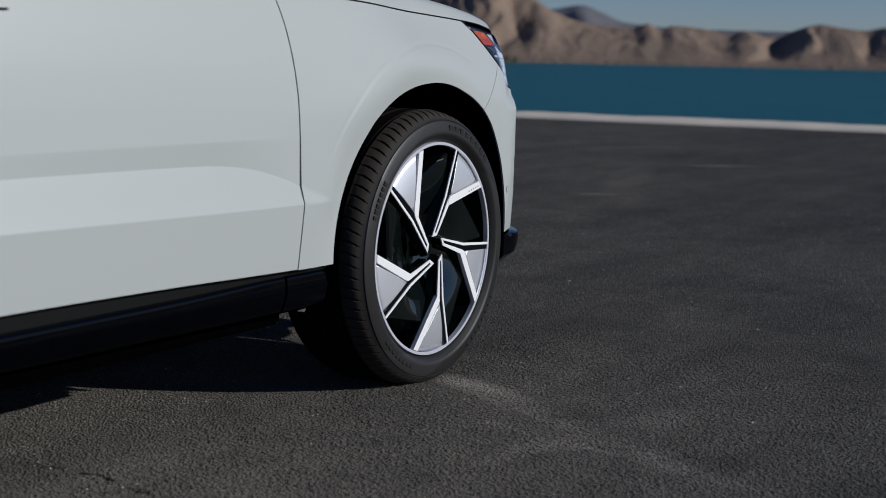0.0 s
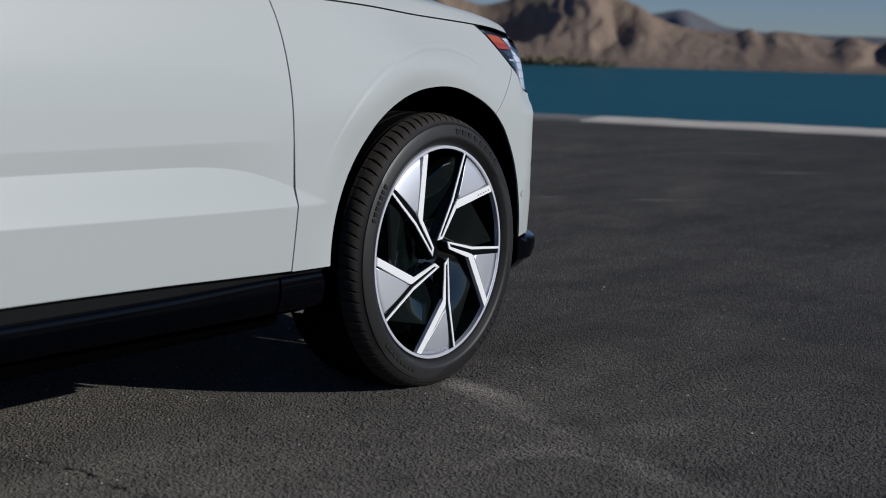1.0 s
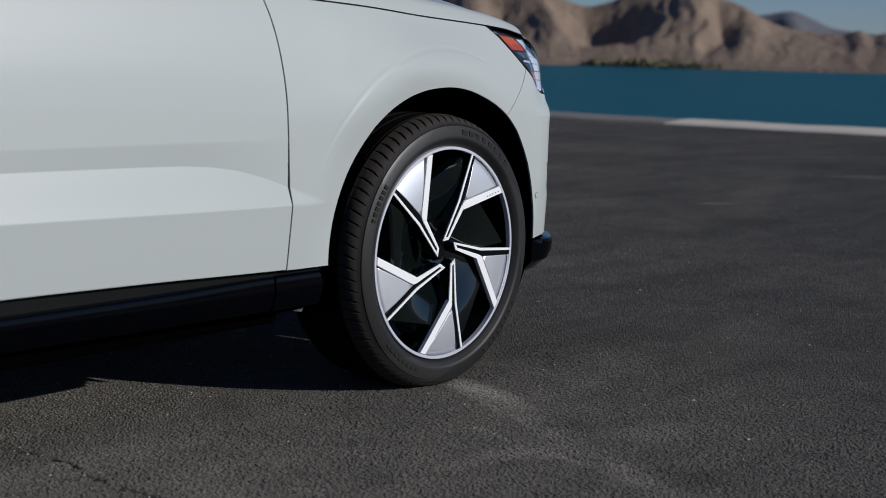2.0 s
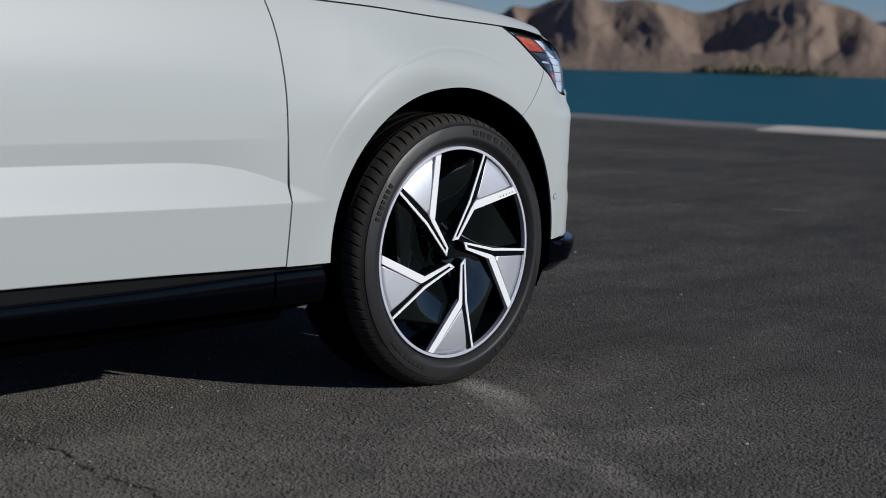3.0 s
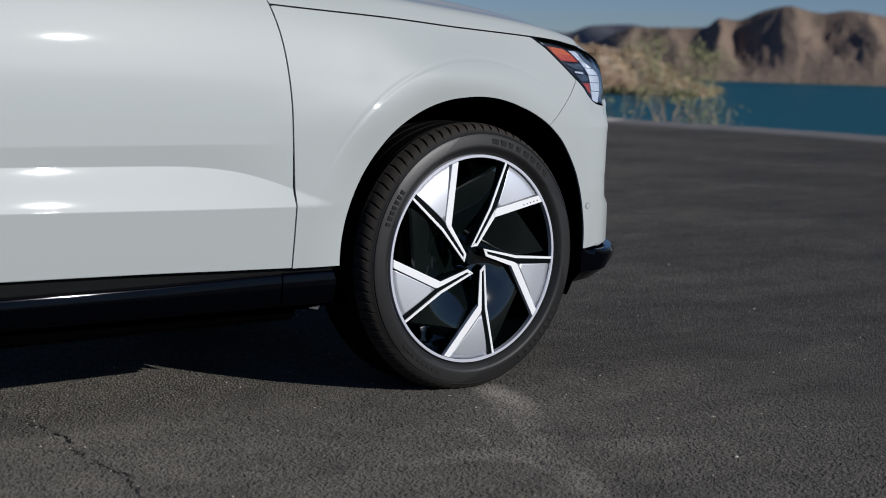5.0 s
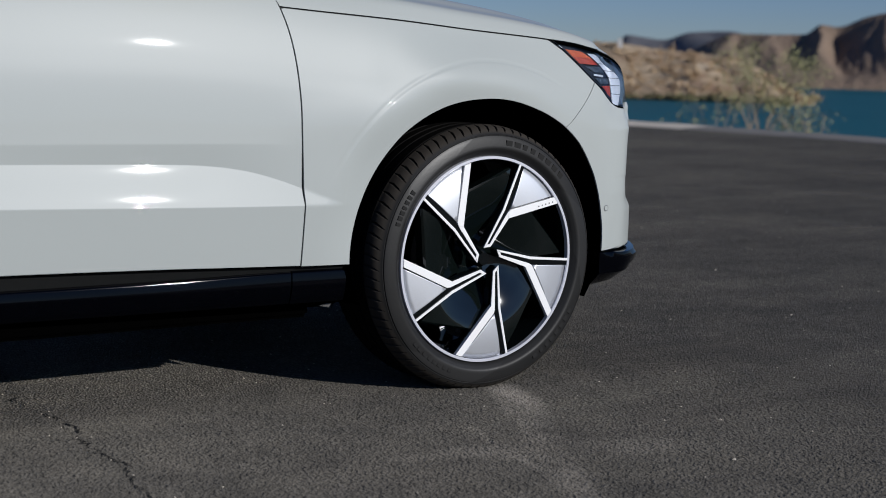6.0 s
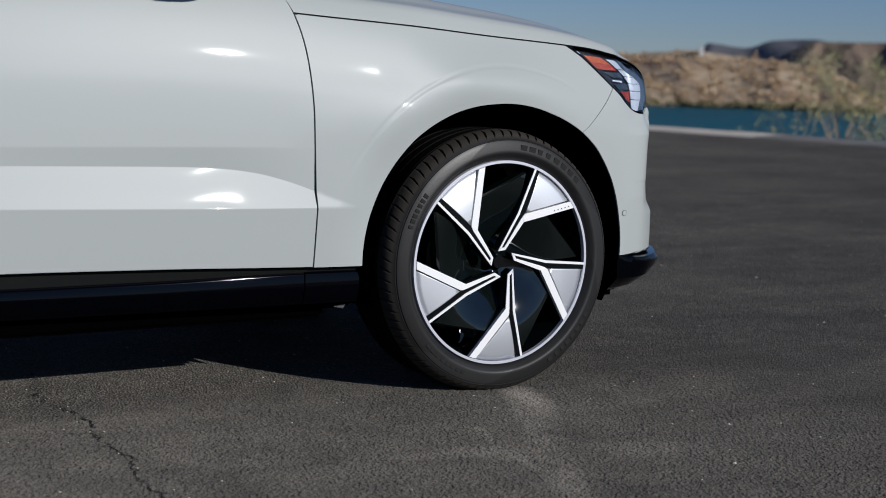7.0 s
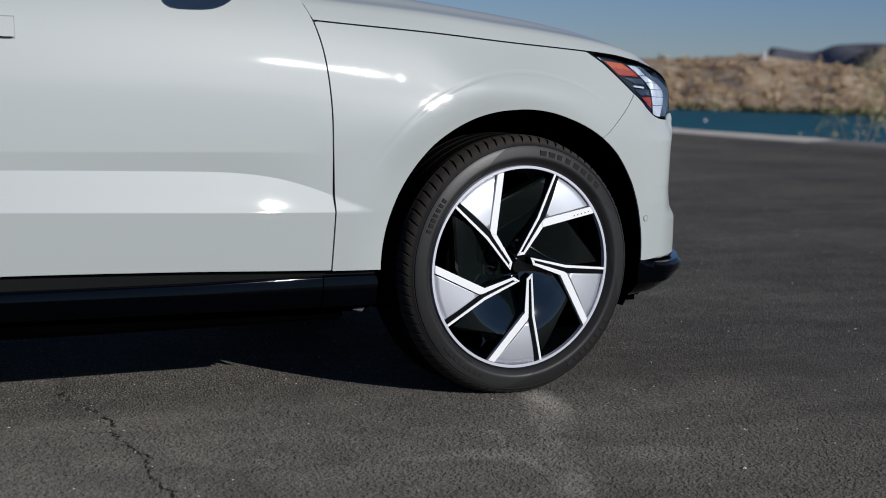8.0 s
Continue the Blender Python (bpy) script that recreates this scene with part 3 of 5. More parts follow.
gap_turn = table([(0.0, 0.0), (0.445, 0.0), (0.50, -1.5), (0.56, -2.4), (0.61, -2.8), (0.66, -2.9), (2.0, -2.9)])


def fan(outline, a0, a1, n, m, corners, inner=ARCH_R, cx=0.0, seam=None):
    angs = sorted(set(lin(a0, a1, n) + [math.atan2(z - ZC, x - cx) for x, z in corners]))
    angs = [a for a in angs if a0 - 1e-9 <= a <= a1 + 1e-9]
    rows = []
    for a in angs:
        # rows near the seam bend along it
        w = 0.0 if seam is None else radians(1) * (1 - step(0.0, 0.5, abs(a - seam)))
        r1 = ray_to(outline, a, cx)
        for _ in range(4):
            r1 = ray_to(outline, a + w * gap_turn(r1 or 0.6), cx) or r1
        if r1 is None:
            continue
        r1 = max(r1, inner + 0.012)
        r_in = arch_r(a) if cx == 0 else inner
        row = []
        for k in range(m):
            r = r_in + (r1 - r_in) * k / (m - 1)
            t = a + w * gap_turn(r)
            row.append((cx + r * math.cos(t), ZC + r * math.sin(t)))
        rows.append(row)
    return rows


SEAM = radians(54.1)
fender = panel("front_fender", fan(fender_outline, SEAM + 0.0016, math.pi - 0.012, 240, 110, [(gap_line(0.389) + G, 0.3872), (gap_line(1.054) + G, 1.054), (0.258, 1.0)], seam=SEAM),
               "white front fender with a raised arch around the wheel")

# front bumper: its side wraps from the arch round the corner
bumper_outline = ([(0.05, 0.372), (0.56, 0.372), (0.64, 0.372), (S_END, 0.385)] + [(S_END, 0.80), (S_LAMP + 0.004, 0.823)] + [(s, z - 0.003) for s, z in lamp_low[::-1][:-2]]
                  + [(0.35, 0.930), (0.2, 1.03)])
rows_b = fan(bumper_outline, math.atan2(0.001, 1.0), SEAM - 0.0016, 150, 80, [(S_LAMP + 0.004, 0.823), (S_END, 0.80)], seam=SEAM)
bumper = panel("front_bumper", rows_b, "white front bumper with a rounded corner")
REAR_X = -2.985
quarter_outline = [(-2.623, 0.376), (-2.623, 1.08), (-3.6, 1.06), (float(PS[0]), 1.0), (float(PS[0]), 0.37), (-3.5, 0.37)]
panel("rear_quarter", fan(quarter_outline, 0.62, math.pi - 0.01, 90, 24, [(-2.623, 1.08), (float(PS[0]), 1.0)], 0.44, REAR_X), "white rear quarter panel")


# hood, over both halves
hood_top = table([(0.0, 1.185), (0.3, 1.150), (0.5, 1.120), (0.65, 1.088), (0.78, 1.046), (0.88, 0.995), (0.95, 0.940), (1.0, 0.872)])


hood_shape = table([(0.0, 0.0), (0.010, 0.22), (0.022, 0.40), (0.040, 0.49), (0.07, 0.56), (0.10, 0.64), (0.13, 0.75), (0.16, 0.83), (0.20, 0.885), (0.3, 0.94), (0.5, 0.98), (0.95, 1.0)])


def build_hood():
    nu, nv = 120, 121
    verts = []
    for i in range(nu):
        u = i / (nu - 1)
        s = -0.640 + (S_LAMP + 0.640) * u
        e = skin(s, shut_z(s) + G)
        cx = -0.70 + 1.525 * u
        for j in range(nv):
            w = j / (nv - 1) * 2  # 0 one edge, 1 middle, 2 other edge
            v = w if w <= 1 else 2 - w
            z = e.z + (hood_top(u) - e.z) * hood_shape(v * (Y_MID - e.y))
            x = e.x + (cx - e.x) * math.sin(v * math.pi / 2) ** 0.9
            x -= 0.5 * (z - e.z) * (1 - u) ** 6
            y = e.y + (Y_MID - e.y) * v
            verts.append((x, y if w <= 1 else 2 * Y_MID - y, z))
    faces = grid_faces(nu, nv)
    base = len(verts)
    rim = [i * nv for i in range(nu)]
    rim2 = [i * nv + nv - 1 for i in range(nu)]
    for k in rim + rim2:
        x, y, z = verts[k]
        verts.append((x, y + (0.014 if y < Y_MID else -0.014), z + 0.003))
    for i in range(nu - 1):
        faces.append((rim[i], base + i, base + i + 1, rim[i + 1]))
        faces.append((rim2[i + 1], base + nu + i + 1, base + nu + i, rim2[i]))
    me = mesh_from("hood", verts, faces, PAINT, True, 40)
    if me.polygons[nu // 2 * (nv - 1) + nv // 2].normal.z < 0:
        me.flip_normals()
    part("hood", me, car, "white sloping hood with a soft raised edge")


build_hood()


def dark_joint(name, rows, sink, parent, material=None):
    """A black strip behind a gap between two panels."""
    verts = [skin(s, z, sink) for r in rows for s, z in r]
    me = mesh_from(name, verts, grid_faces(len(rows), len(rows[0])), material or SEAL, True)
    part(name, me, parent, "black seal in the panel gap")
    part(name, mirrored(me, name), parent, "black seal in the panel gap")


low_edge = table(lamp_low)
dark_joint("hood_seal", [[(s, shut_z(s) - (0.02 if s < 0.25 else 0.009)), (s, shut_z(s)), (s, shut_z(s) + 0.003)] for s in lin(-0.64, S_LAMP, 90)], 0.007, car)
dark_joint("lamp_bezel", [[(s, shut_z(s) - 0.010 * step(0.262, 0.30, s)), (s, shut_z(s) - 0.001)] for s in lin(0.262, 0.69, 60)], 0.0005, car, MATT_BLACK)
dark_joint("lamp_bezel", [[(s, low_edge(s) - 0.001), (s, low_edge(s) + 0.0035)] for s in lin(0.262, 0.58, 50)], 0.0005, car, MATT_BLACK)
dark_joint("door_seal", [[(gap_line(z) - 0.02, z), (gap_line(z) + 0.02, z)] for z in lin(0.40, 1.05, 60)], 0.007, car)


def sheet(name, outlines, sink, depth, material, parent, label="", both=True):
    """Flat plates that follow the skin: each outline is a quad of (s, z) corners, cut into a fine grid."""
    verts, faces = [], []
    for q in outlines:
        n, m = 8, 8
        for layer in (0.0, depth):
            for i in range(n):
                for j in range(m):
                    u, v = i / (n - 1), j / (m - 1)
                    s = (q[0][0] * (1 - u) + q[1][0] * u) * (1 - v) + (q[3][0] * (1 - u) + q[2][0] * u) * v
                    z = (q[0][1] * (1 - u) + q[1][1] * u) * (1 - v) + (q[3][1] * (1 - u) + q[2][1] * u) * v
                    verts.append(skin(s, z, sink + layer))
        b = len(verts) - 2 * n * m
        faces += [tuple(b + k for k in f) for f in grid_faces(n, m)]
        faces += [tuple(b + n * m + k for k in f[::-1]) for f in grid_faces(n, m)]
        rim = [i * m for i in range(n)] + [(n - 1) * m + j for j in range(1, m)] + [i * m + m - 1 for i in range(n - 2, -1, -1)] + list(range(m - 2, 0, -1))
        for k in range(len(rim)):
            a, c = rim[k], rim[(k + 1) % len(rim)]
            faces.append((b + a, b + c, b + n * m + c, b + n * m + a)[::-1])
    me = mesh_from(name, verts, faces, material, True, 35)
    bm = bmesh.new()
    bm.from_mesh(me)
    bmesh.ops.recalc_face_normals(bm, faces=bm.faces)
    bm.to_mesh(me)
    bm.free()
    ob = part(name, me, parent, label)
    if both:
        part(name, mirrored(me, name), parent, label)
    return ob


# headlights
low = table(lamp_low)


def lamp_rows(grow, z_pad):
    rows = []
    for s in lin(0.262 - grow, S_LAMP + grow, 60):
        z0, z1 = low(s) + z_pad, shut_z(s) - 0.004 - z_pad
        z1 = max(z1, z0 + 0.002)
        rows.append([(s, z0 + (z1 - z0) * k / 19) for k in range(20)])
    return rows


def build_headlight():
    def sunk(rows, sink):
        return [skin(s, z, sink * min(1.0, 0.15 + 3 * (s - 0.262))) for r in rows for s, z in r]
    rows = lamp_rows(0.0, 0.0)
    housing = mesh_from("headlight", sunk(rows, 0.03), grid_faces(60, 20), LAMP_DARK)
    lens = mesh_from("lens", [skin(s, z, 0.002) for r in lamp_rows(0.0, 0.002) for s, z in r], grid_faces(60, 20), GLASS)
    for me in (housing, lens):
        if me.polygons[600].normal.y > 0:
            me.flip_normals()
    for side in (0, 1):
        h = part("headlight", mirrored(housing, "headlight") if side else housing, car, "slim swept headlight with amber reflectors behind clear glass")
        g = part("lens", mirrored(lens, "lens") if side else lens, h, "clear glossy outer lens")
        g.visible_shadow = False
    return h


build_headlight()
lamp_parent = [o for o in car.children if o.name.startswith("headlight")][0]
sheet("amber_reflector", [[(0.318, 0.978), (0.342, 0.957), (0.424, 0.952), (0.386, 0.972)]], 0.008, 0.004, AMBER, lamp_parent, "orange side reflector", False)
sheet("amber_reflector", [[(0.343, 0.9562), (0.366, 0.937), (0.450, 0.933), (0.4245, 0.9512)]], 0.0095, 0.004, AMBER_DEEP, lamp_parent, "deep orange side reflector", False)
sheet("amber_reflector", [[(0.446, 0.871), (0.484, 0.848), (0.510, 0.838), (0.518, 0.872)]], 0.010, 0.004, AMBER_DEEP, lamp_parent, "small orange marker", False)
sheet("chrome_mark", [[(0.418, 0.902), (0.472, 0.897), (0.474, 0.903), (0.420, 0.907)]], 0.010, 0.003, LAMP_WHITE, lamp_parent, "thin bright dash", False)
sheet("chrome_mark", [[(0.286, 0.988), (0.298, 0.982), (0.306, 0.982), (0.296, 0.989)]], 0.004, 0.002, LAMP_WHITE, lamp_parent, "small bright spot", False)
sheet("lamp_tray", [[(0.392, 0.928), (0.428, 0.912), (0.500, 0.909), (0.470, 0.927)], [(0.424, 0.894), (0.444, 0.877), (0.520, 0.877), (0.520, 0.893)]], 0.014, 0.004, LAMP_TRAY, lamp_parent, "blue-grey lamp tray", False)
lamp_l = table([(0.80, 0.512), (0.828, 0.516), (0.860, 0.528), (0.896, 0.530), (0.916, 0.508), (0.940, 0.450), (0.972, 0.404)])
lamp_r = table([(0.80, 0.545), (0.82, 0.560), (0.864, 0.612), (0.892, 0.616), (0.916, 0.580), (0.936, 0.526), (0.960, 0.456), (0.972, 0.436)])
edges = [0.814, 0.848, 0.874, 0.896, 0.917, 0.938, 0.968]
for a, b in zip(edges, edges[1:]):
    sheet("light_guide", [[(lamp_l(a + 0.001), a + 0.001), (lamp_r(a + 0.001), a - 0.001), (lamp_r(b - 0.001), b - 0.003), (lamp_l(b - 0.001), b - 0.001)]], 0.012, 0.006, LAMP_WHITE, lamp_parent, "white louvred light guide", False)
# edge of the lamp beside the guides; pale blue stands for light refracted there
for a, b in zip(edges, edges[1:]):
    sheet("lens_edge_light", [[(lamp_r(a) + 0.006, a), (min(lamp_r(a) + 0.06, S_LAMP - 0.008), a), (min(lamp_r(b) + 0.06, S_LAMP - 0.008), b), (lamp_r(b) + 0.006, b)]], 0.016, 0.003, LAMP_EDGE, lamp_parent, "pale blue strip standing for light in the lens edge", False)


def swept(name, s0, s1, n, profile, material, label="", parent=None, fade0=0.0):
    """A trim that runs along the body: profile rows of (sink, z)."""
    verts = []
    for s in lin(s0, s1, n):
        x, y, nx, ny = plan_at(s)
        k = 1.0 if fade0 == 0 else step(s0 - 0.001, s0 + fade0, s)
        for d, z in profile(s):
            dd = d if d > 0 else d * k
            verts.append((x + nx * dd, y + ny * dd, z))
    m = len(profile(s0))
    faces = grid_faces(n, m)
    faces.append(tuple(range(m)))
    faces.append(tuple((n - 1) * m + j for j in range(m - 1, -1, -1)))
    me = mesh_from(name, verts, faces, material, True, 30)
    bm = bmesh.new()
    bm.from_mesh(me)
    bmesh.ops.recalc_face_normals(bm, faces=bm.faces)
    bm.to_mesh(me)
    bm.free()
    ob = part(name, me, parent or car, label)
    part(name, mirrored(me, name), parent or car, label)
    return ob


# black lower lip, sills and the ledge under the doors
swept("bumper_lip", 0.436, S_END, 70, lambda s: [(0.06, 0.371), (0.0, 0.370), (-0.046, 0.366), (-0.058, 0.352), (-0.054, 0.332), (-0.03, 0.306), (0.03, 0.275), (0.10, 0.25), (0.25, 0.235), (0.25, 0.371)],
      GLOSS_BLACK, "gloss black lower lip of the bumper", fade0=0.30)
swept("sill_ledge", -2.60, -0.45, 60, lambda s: [(0.034, sill_z(s) - 0.006), (0.044, sill_z(s) - 0.010), (0.068, 0.345), (0.20, 0.345), (0.20, sill_z(s) - 0.006)], SATIN_BLACK, "dark grey ledge under the doors")
sill_top = table([(-2.6, 0.355), (-1.46, 0.360), (-1.0, 0.363), (-0.6, 0.371), (-0.44, 0.371)])


def sill_profile(top, out):
    """Flat upper face, a soft edge, then a lower face that turns under."""
    return [(out + 0.0136, top), (out + 0.0076, top - 0.0006), (out + 0.0034, top - 0.0022), (out + 0.0010, top - 0.0050), (out, top - 0.0090), (out - 0.0014, 0.3345), (out - 0.0018, 0.3315),
            (out - 0.0008, 0.3285), (out + 0.0022, 0.316), (out + 0.0066, 0.300), (out + 0.0112, 0.288), (out + 0.0160, 0.2815), (out + 0.035, 0.280), (0.40, 0.290), (0.40, top - 0.01)]


swept("sill", -2.60, -0.6070, 60, lambda s: sill_profile(sill_top(s), 0.0450), GLOSS_BLACK, "gloss black sill trim reflecting the sky")
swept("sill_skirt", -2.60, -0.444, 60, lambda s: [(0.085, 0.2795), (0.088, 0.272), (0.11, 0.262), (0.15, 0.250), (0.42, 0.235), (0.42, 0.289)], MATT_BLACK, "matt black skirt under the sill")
swept("sill_end", -0.6055, -0.444, 20, lambda s: sill_profile(0.372, 0.0410), GLOSS_BLACK, "gloss black sill end before the wheel arch")


# dark wheel wells, underbody and the cabin above
def well(cx):
    n, verts = 72, []
    prof = [(0.0015, 0.0), (ARCH_R + 0.012, 0.085), (ARCH_R + 0.014, 0.10), (ARCH_R + 0.02, 0.12), (ARCH_R + 0.02, 0.42), (0.02, 0.42)]
    for i in range(n + 1):
        a = -0.34 + (math.pi + 0.60) * i / n
        for k, (r, y) in enumerate(prof):
            if k == 0:
                r = (arch_r(a) if cx == 0 else 0.44) + 0.0015
            r *= 1 + 0.25 * min(a, math.pi - a, 0.0) if k != 5 else 1
            x, z = cx + r * math.cos(a), ZC + r * math.sin(a)
            if k == 0:
                y = min(0.08, skin(x, max(z, 0.36)).y + 0.006)
            verts.append((x, y, z))
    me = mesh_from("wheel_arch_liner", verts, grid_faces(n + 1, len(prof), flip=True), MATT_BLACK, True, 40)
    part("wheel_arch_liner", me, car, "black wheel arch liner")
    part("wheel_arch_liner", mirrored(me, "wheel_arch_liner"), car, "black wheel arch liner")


well(0.0)
well(REAR_X)
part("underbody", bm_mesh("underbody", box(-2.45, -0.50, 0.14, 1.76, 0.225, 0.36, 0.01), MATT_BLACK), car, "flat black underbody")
# Unseen boxes added inside so that no light passes through the body.
part("front_core_block", bm_mesh("front_core_block", box(-0.5, 0.62, 0.44, 1.46, 0.23, 0.75, 0.02), MATT_BLACK), car)
# This one is added to keep sun off the ground behind the lip.
part("front_sun_block", bm_mesh("front_sun_block", box(0.42, 0.66, 0.30, 1.60, 0.20, 0.40, 0.02), MATT_BLACK), car)
part("rear_core_block", bm_mesh("rear_core_block", box(-3.95, -2.45, 0.44, 1.46, 0.26, 0.75, 0.02), MATT_BLACK), car)
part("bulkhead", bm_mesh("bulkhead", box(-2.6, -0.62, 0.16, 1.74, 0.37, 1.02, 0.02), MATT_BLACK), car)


def quad_panel(name, pts, material, label, nu=12, nv=12, bulge=0.02):
    a, b, c, d = (Vector(p) for p in pts)
    n = (b - a).cross(d - a).normalized()
    verts = []
    for i in range(nu):
        for j in range(nv):
            u, v = i / (nu - 1), j / (nv - 1)
            p = (a * (1 - u) + b * u) * (1 - v) + (d * (1 - u) + c * u) * v
            verts.append(p + n * bulge * 16 * u * (1 - u) * v * (1 - v))
    base = len(verts)
    verts += [v - n * 0.006 for v in verts]
    f = grid_faces(nu, nv)
    faces = f + [tuple(base + k for k in q[::-1]) for q in f]
    return part(name, mesh_from(name, verts, faces, material, True, 40), car, label)


YL, YR = 0.09, 2 * Y_MID - 0.09
quad_panel("windscreen", [(-0.70, YR - 0.06, 1.13), (-0.70, YL + 0.06, 1.13), (-1.50, 0.33, 1.66), (-1.50, 1.57, 1.66)], TINTED, "raked dark windscreen", bulge=0.05)
quad_panel("roof", [(-1.50, 1.57, 1.665), (-1.50, 0.33, 1.665), (-3.45, 0.36, 1.655), (-3.45, 1.54, 1.655)], GLOSS_BLACK, "gloss black roof", bulge=0.05)
quad_panel("rear_window", [(-3.45, 1.54, 1.65), (-3.45, 0.36, 1.65), (-3.94, 0.32, 1.08), (-3.94, 1.58, 1.08)], TINTED, "dark rear window", bulge=0.04)
for flip in (0, 1):
    pts = [(-0.74, 0.10, 1.09), (-3.70, 0.13, 1.08), (-3.45, 0.355, 1.652), (-1.50, 0.325, 1.658)]
    if flip:
        pts = [(x, 2 * Y_MID - y, z) for x, y, z in pts]
        pts = [pts[1], pts[0], pts[3], pts[2]]
    quad_panel("side_window", pts[::-1], TINTED, "dark tinted side glass", bulge=-0.02)
quad_panel("tailgate", [(-4.06, 1.45, 0.99), (-4.06, 0.45, 0.99), (-3.94, 0.34, 1.09), (-3.94, 1.56, 1.09)], PAINT, "white tailgate", bulge=0.0)


# door handle and mirror
def capsule(x0, x1, y0, y1, z0, z1, r):
    bm = box(x0, x1, y0, y1, z0, z1)
    bmesh.ops.bevel(bm, geom=bm.edges[:], offset=r, segments=4, affect="EDGES")
    return bm


sheet("handle_recess", [[(-1.664, 0.9825), (-1.4205, 0.9825), (-1.4205, 1.0378), (-1.664, 1.0378)]], -0.0012, 0.003, SENSOR_GREY, front_door, "grey outline round the handle", False)
sheet("handle_slot", [[(-1.656, 0.983), (-1.430, 0.983), (-1.430, 0.9875), (-1.656, 0.9875)]], -0.004, 0.004, SEAL, front_door, "dark gap under the handle", False)
sheet("door_handle", [[(-1.661, 0.9872), (-1.4235, 0.9872), (-1.4235, 1.0352), (-1.661, 1.0352)]], -0.011, 0.011, PAINT, front_door, "flush white door handle", False)


def build_mirror():
    bm = bmesh.new()
    bmesh.ops.create_uvsphere(bm, u_segments=32, v_segments=20, radius=1)
    for v in bm.verts:
        x, y, z = v.co
        v.co = (-0.845 + 0.085 * math.copysign(abs(x) ** 0.5, x) + 0.03 * y, -0.12 + 0.13 * math.copysign(abs(y) ** 0.7, y), 1.270 + 0.08 * math.copysign(abs(z) ** 0.5, z))
    cap = part("side_mirror", bm_mesh("side_mirror", bm, MATT_BLACK, True), car, "black underside of the door mirror")
    bm = capsule(-0.93, -0.85, -0.02, 0.16, 1.19, 1.215, 0.01)
    part("mirror_arm", bm_mesh("mirror_arm", bm, GLOSS_BLACK, True), cap)


build_mirror()

# parking sensor on the bumper's side


def build_sensor():
    p = skin(0.457, 0.506)
    q = skin(0.467, 0.506)
    n = (q - p).cross(Vector((0, 0, 1))).normalized()
    if n.y > 0:
        n = -n
    m = Matrix.Translation(p + n * 0.0002) @ n.to_track_quat("Z", "Y").to_matrix().to_4x4()
    bm = bmesh.new()
    bmesh.ops.create_cone(bm, cap_ends=True, segments=40, radius1=0.0078, radius2=0.0074, depth=0.002, matrix=m)
    s = part("parking_sensor", bm_mesh("parking_sensor", bm, PAINT, True), bumper, "round white parking sensor")
    verts, faces = [], []
    for i in range(40):
        a = 2 * math.pi * i / 40
        for r, h in ((0.0078, 0.0004), (0.0095, 0.0004)):
            verts.append(m @ Vector((r * math.cos(a), r * math.sin(a), h)))
    faces = [(2 * i, 2 * i + 1, (2 * i + 3) % 80, (2 * i + 2) % 80) for i in range(40)]
    part("sensor_ring", mesh_from("sensor_ring", verts, faces, SENSOR_GREY, False), bumper, "grey ring round the sensor")


build_sensor()


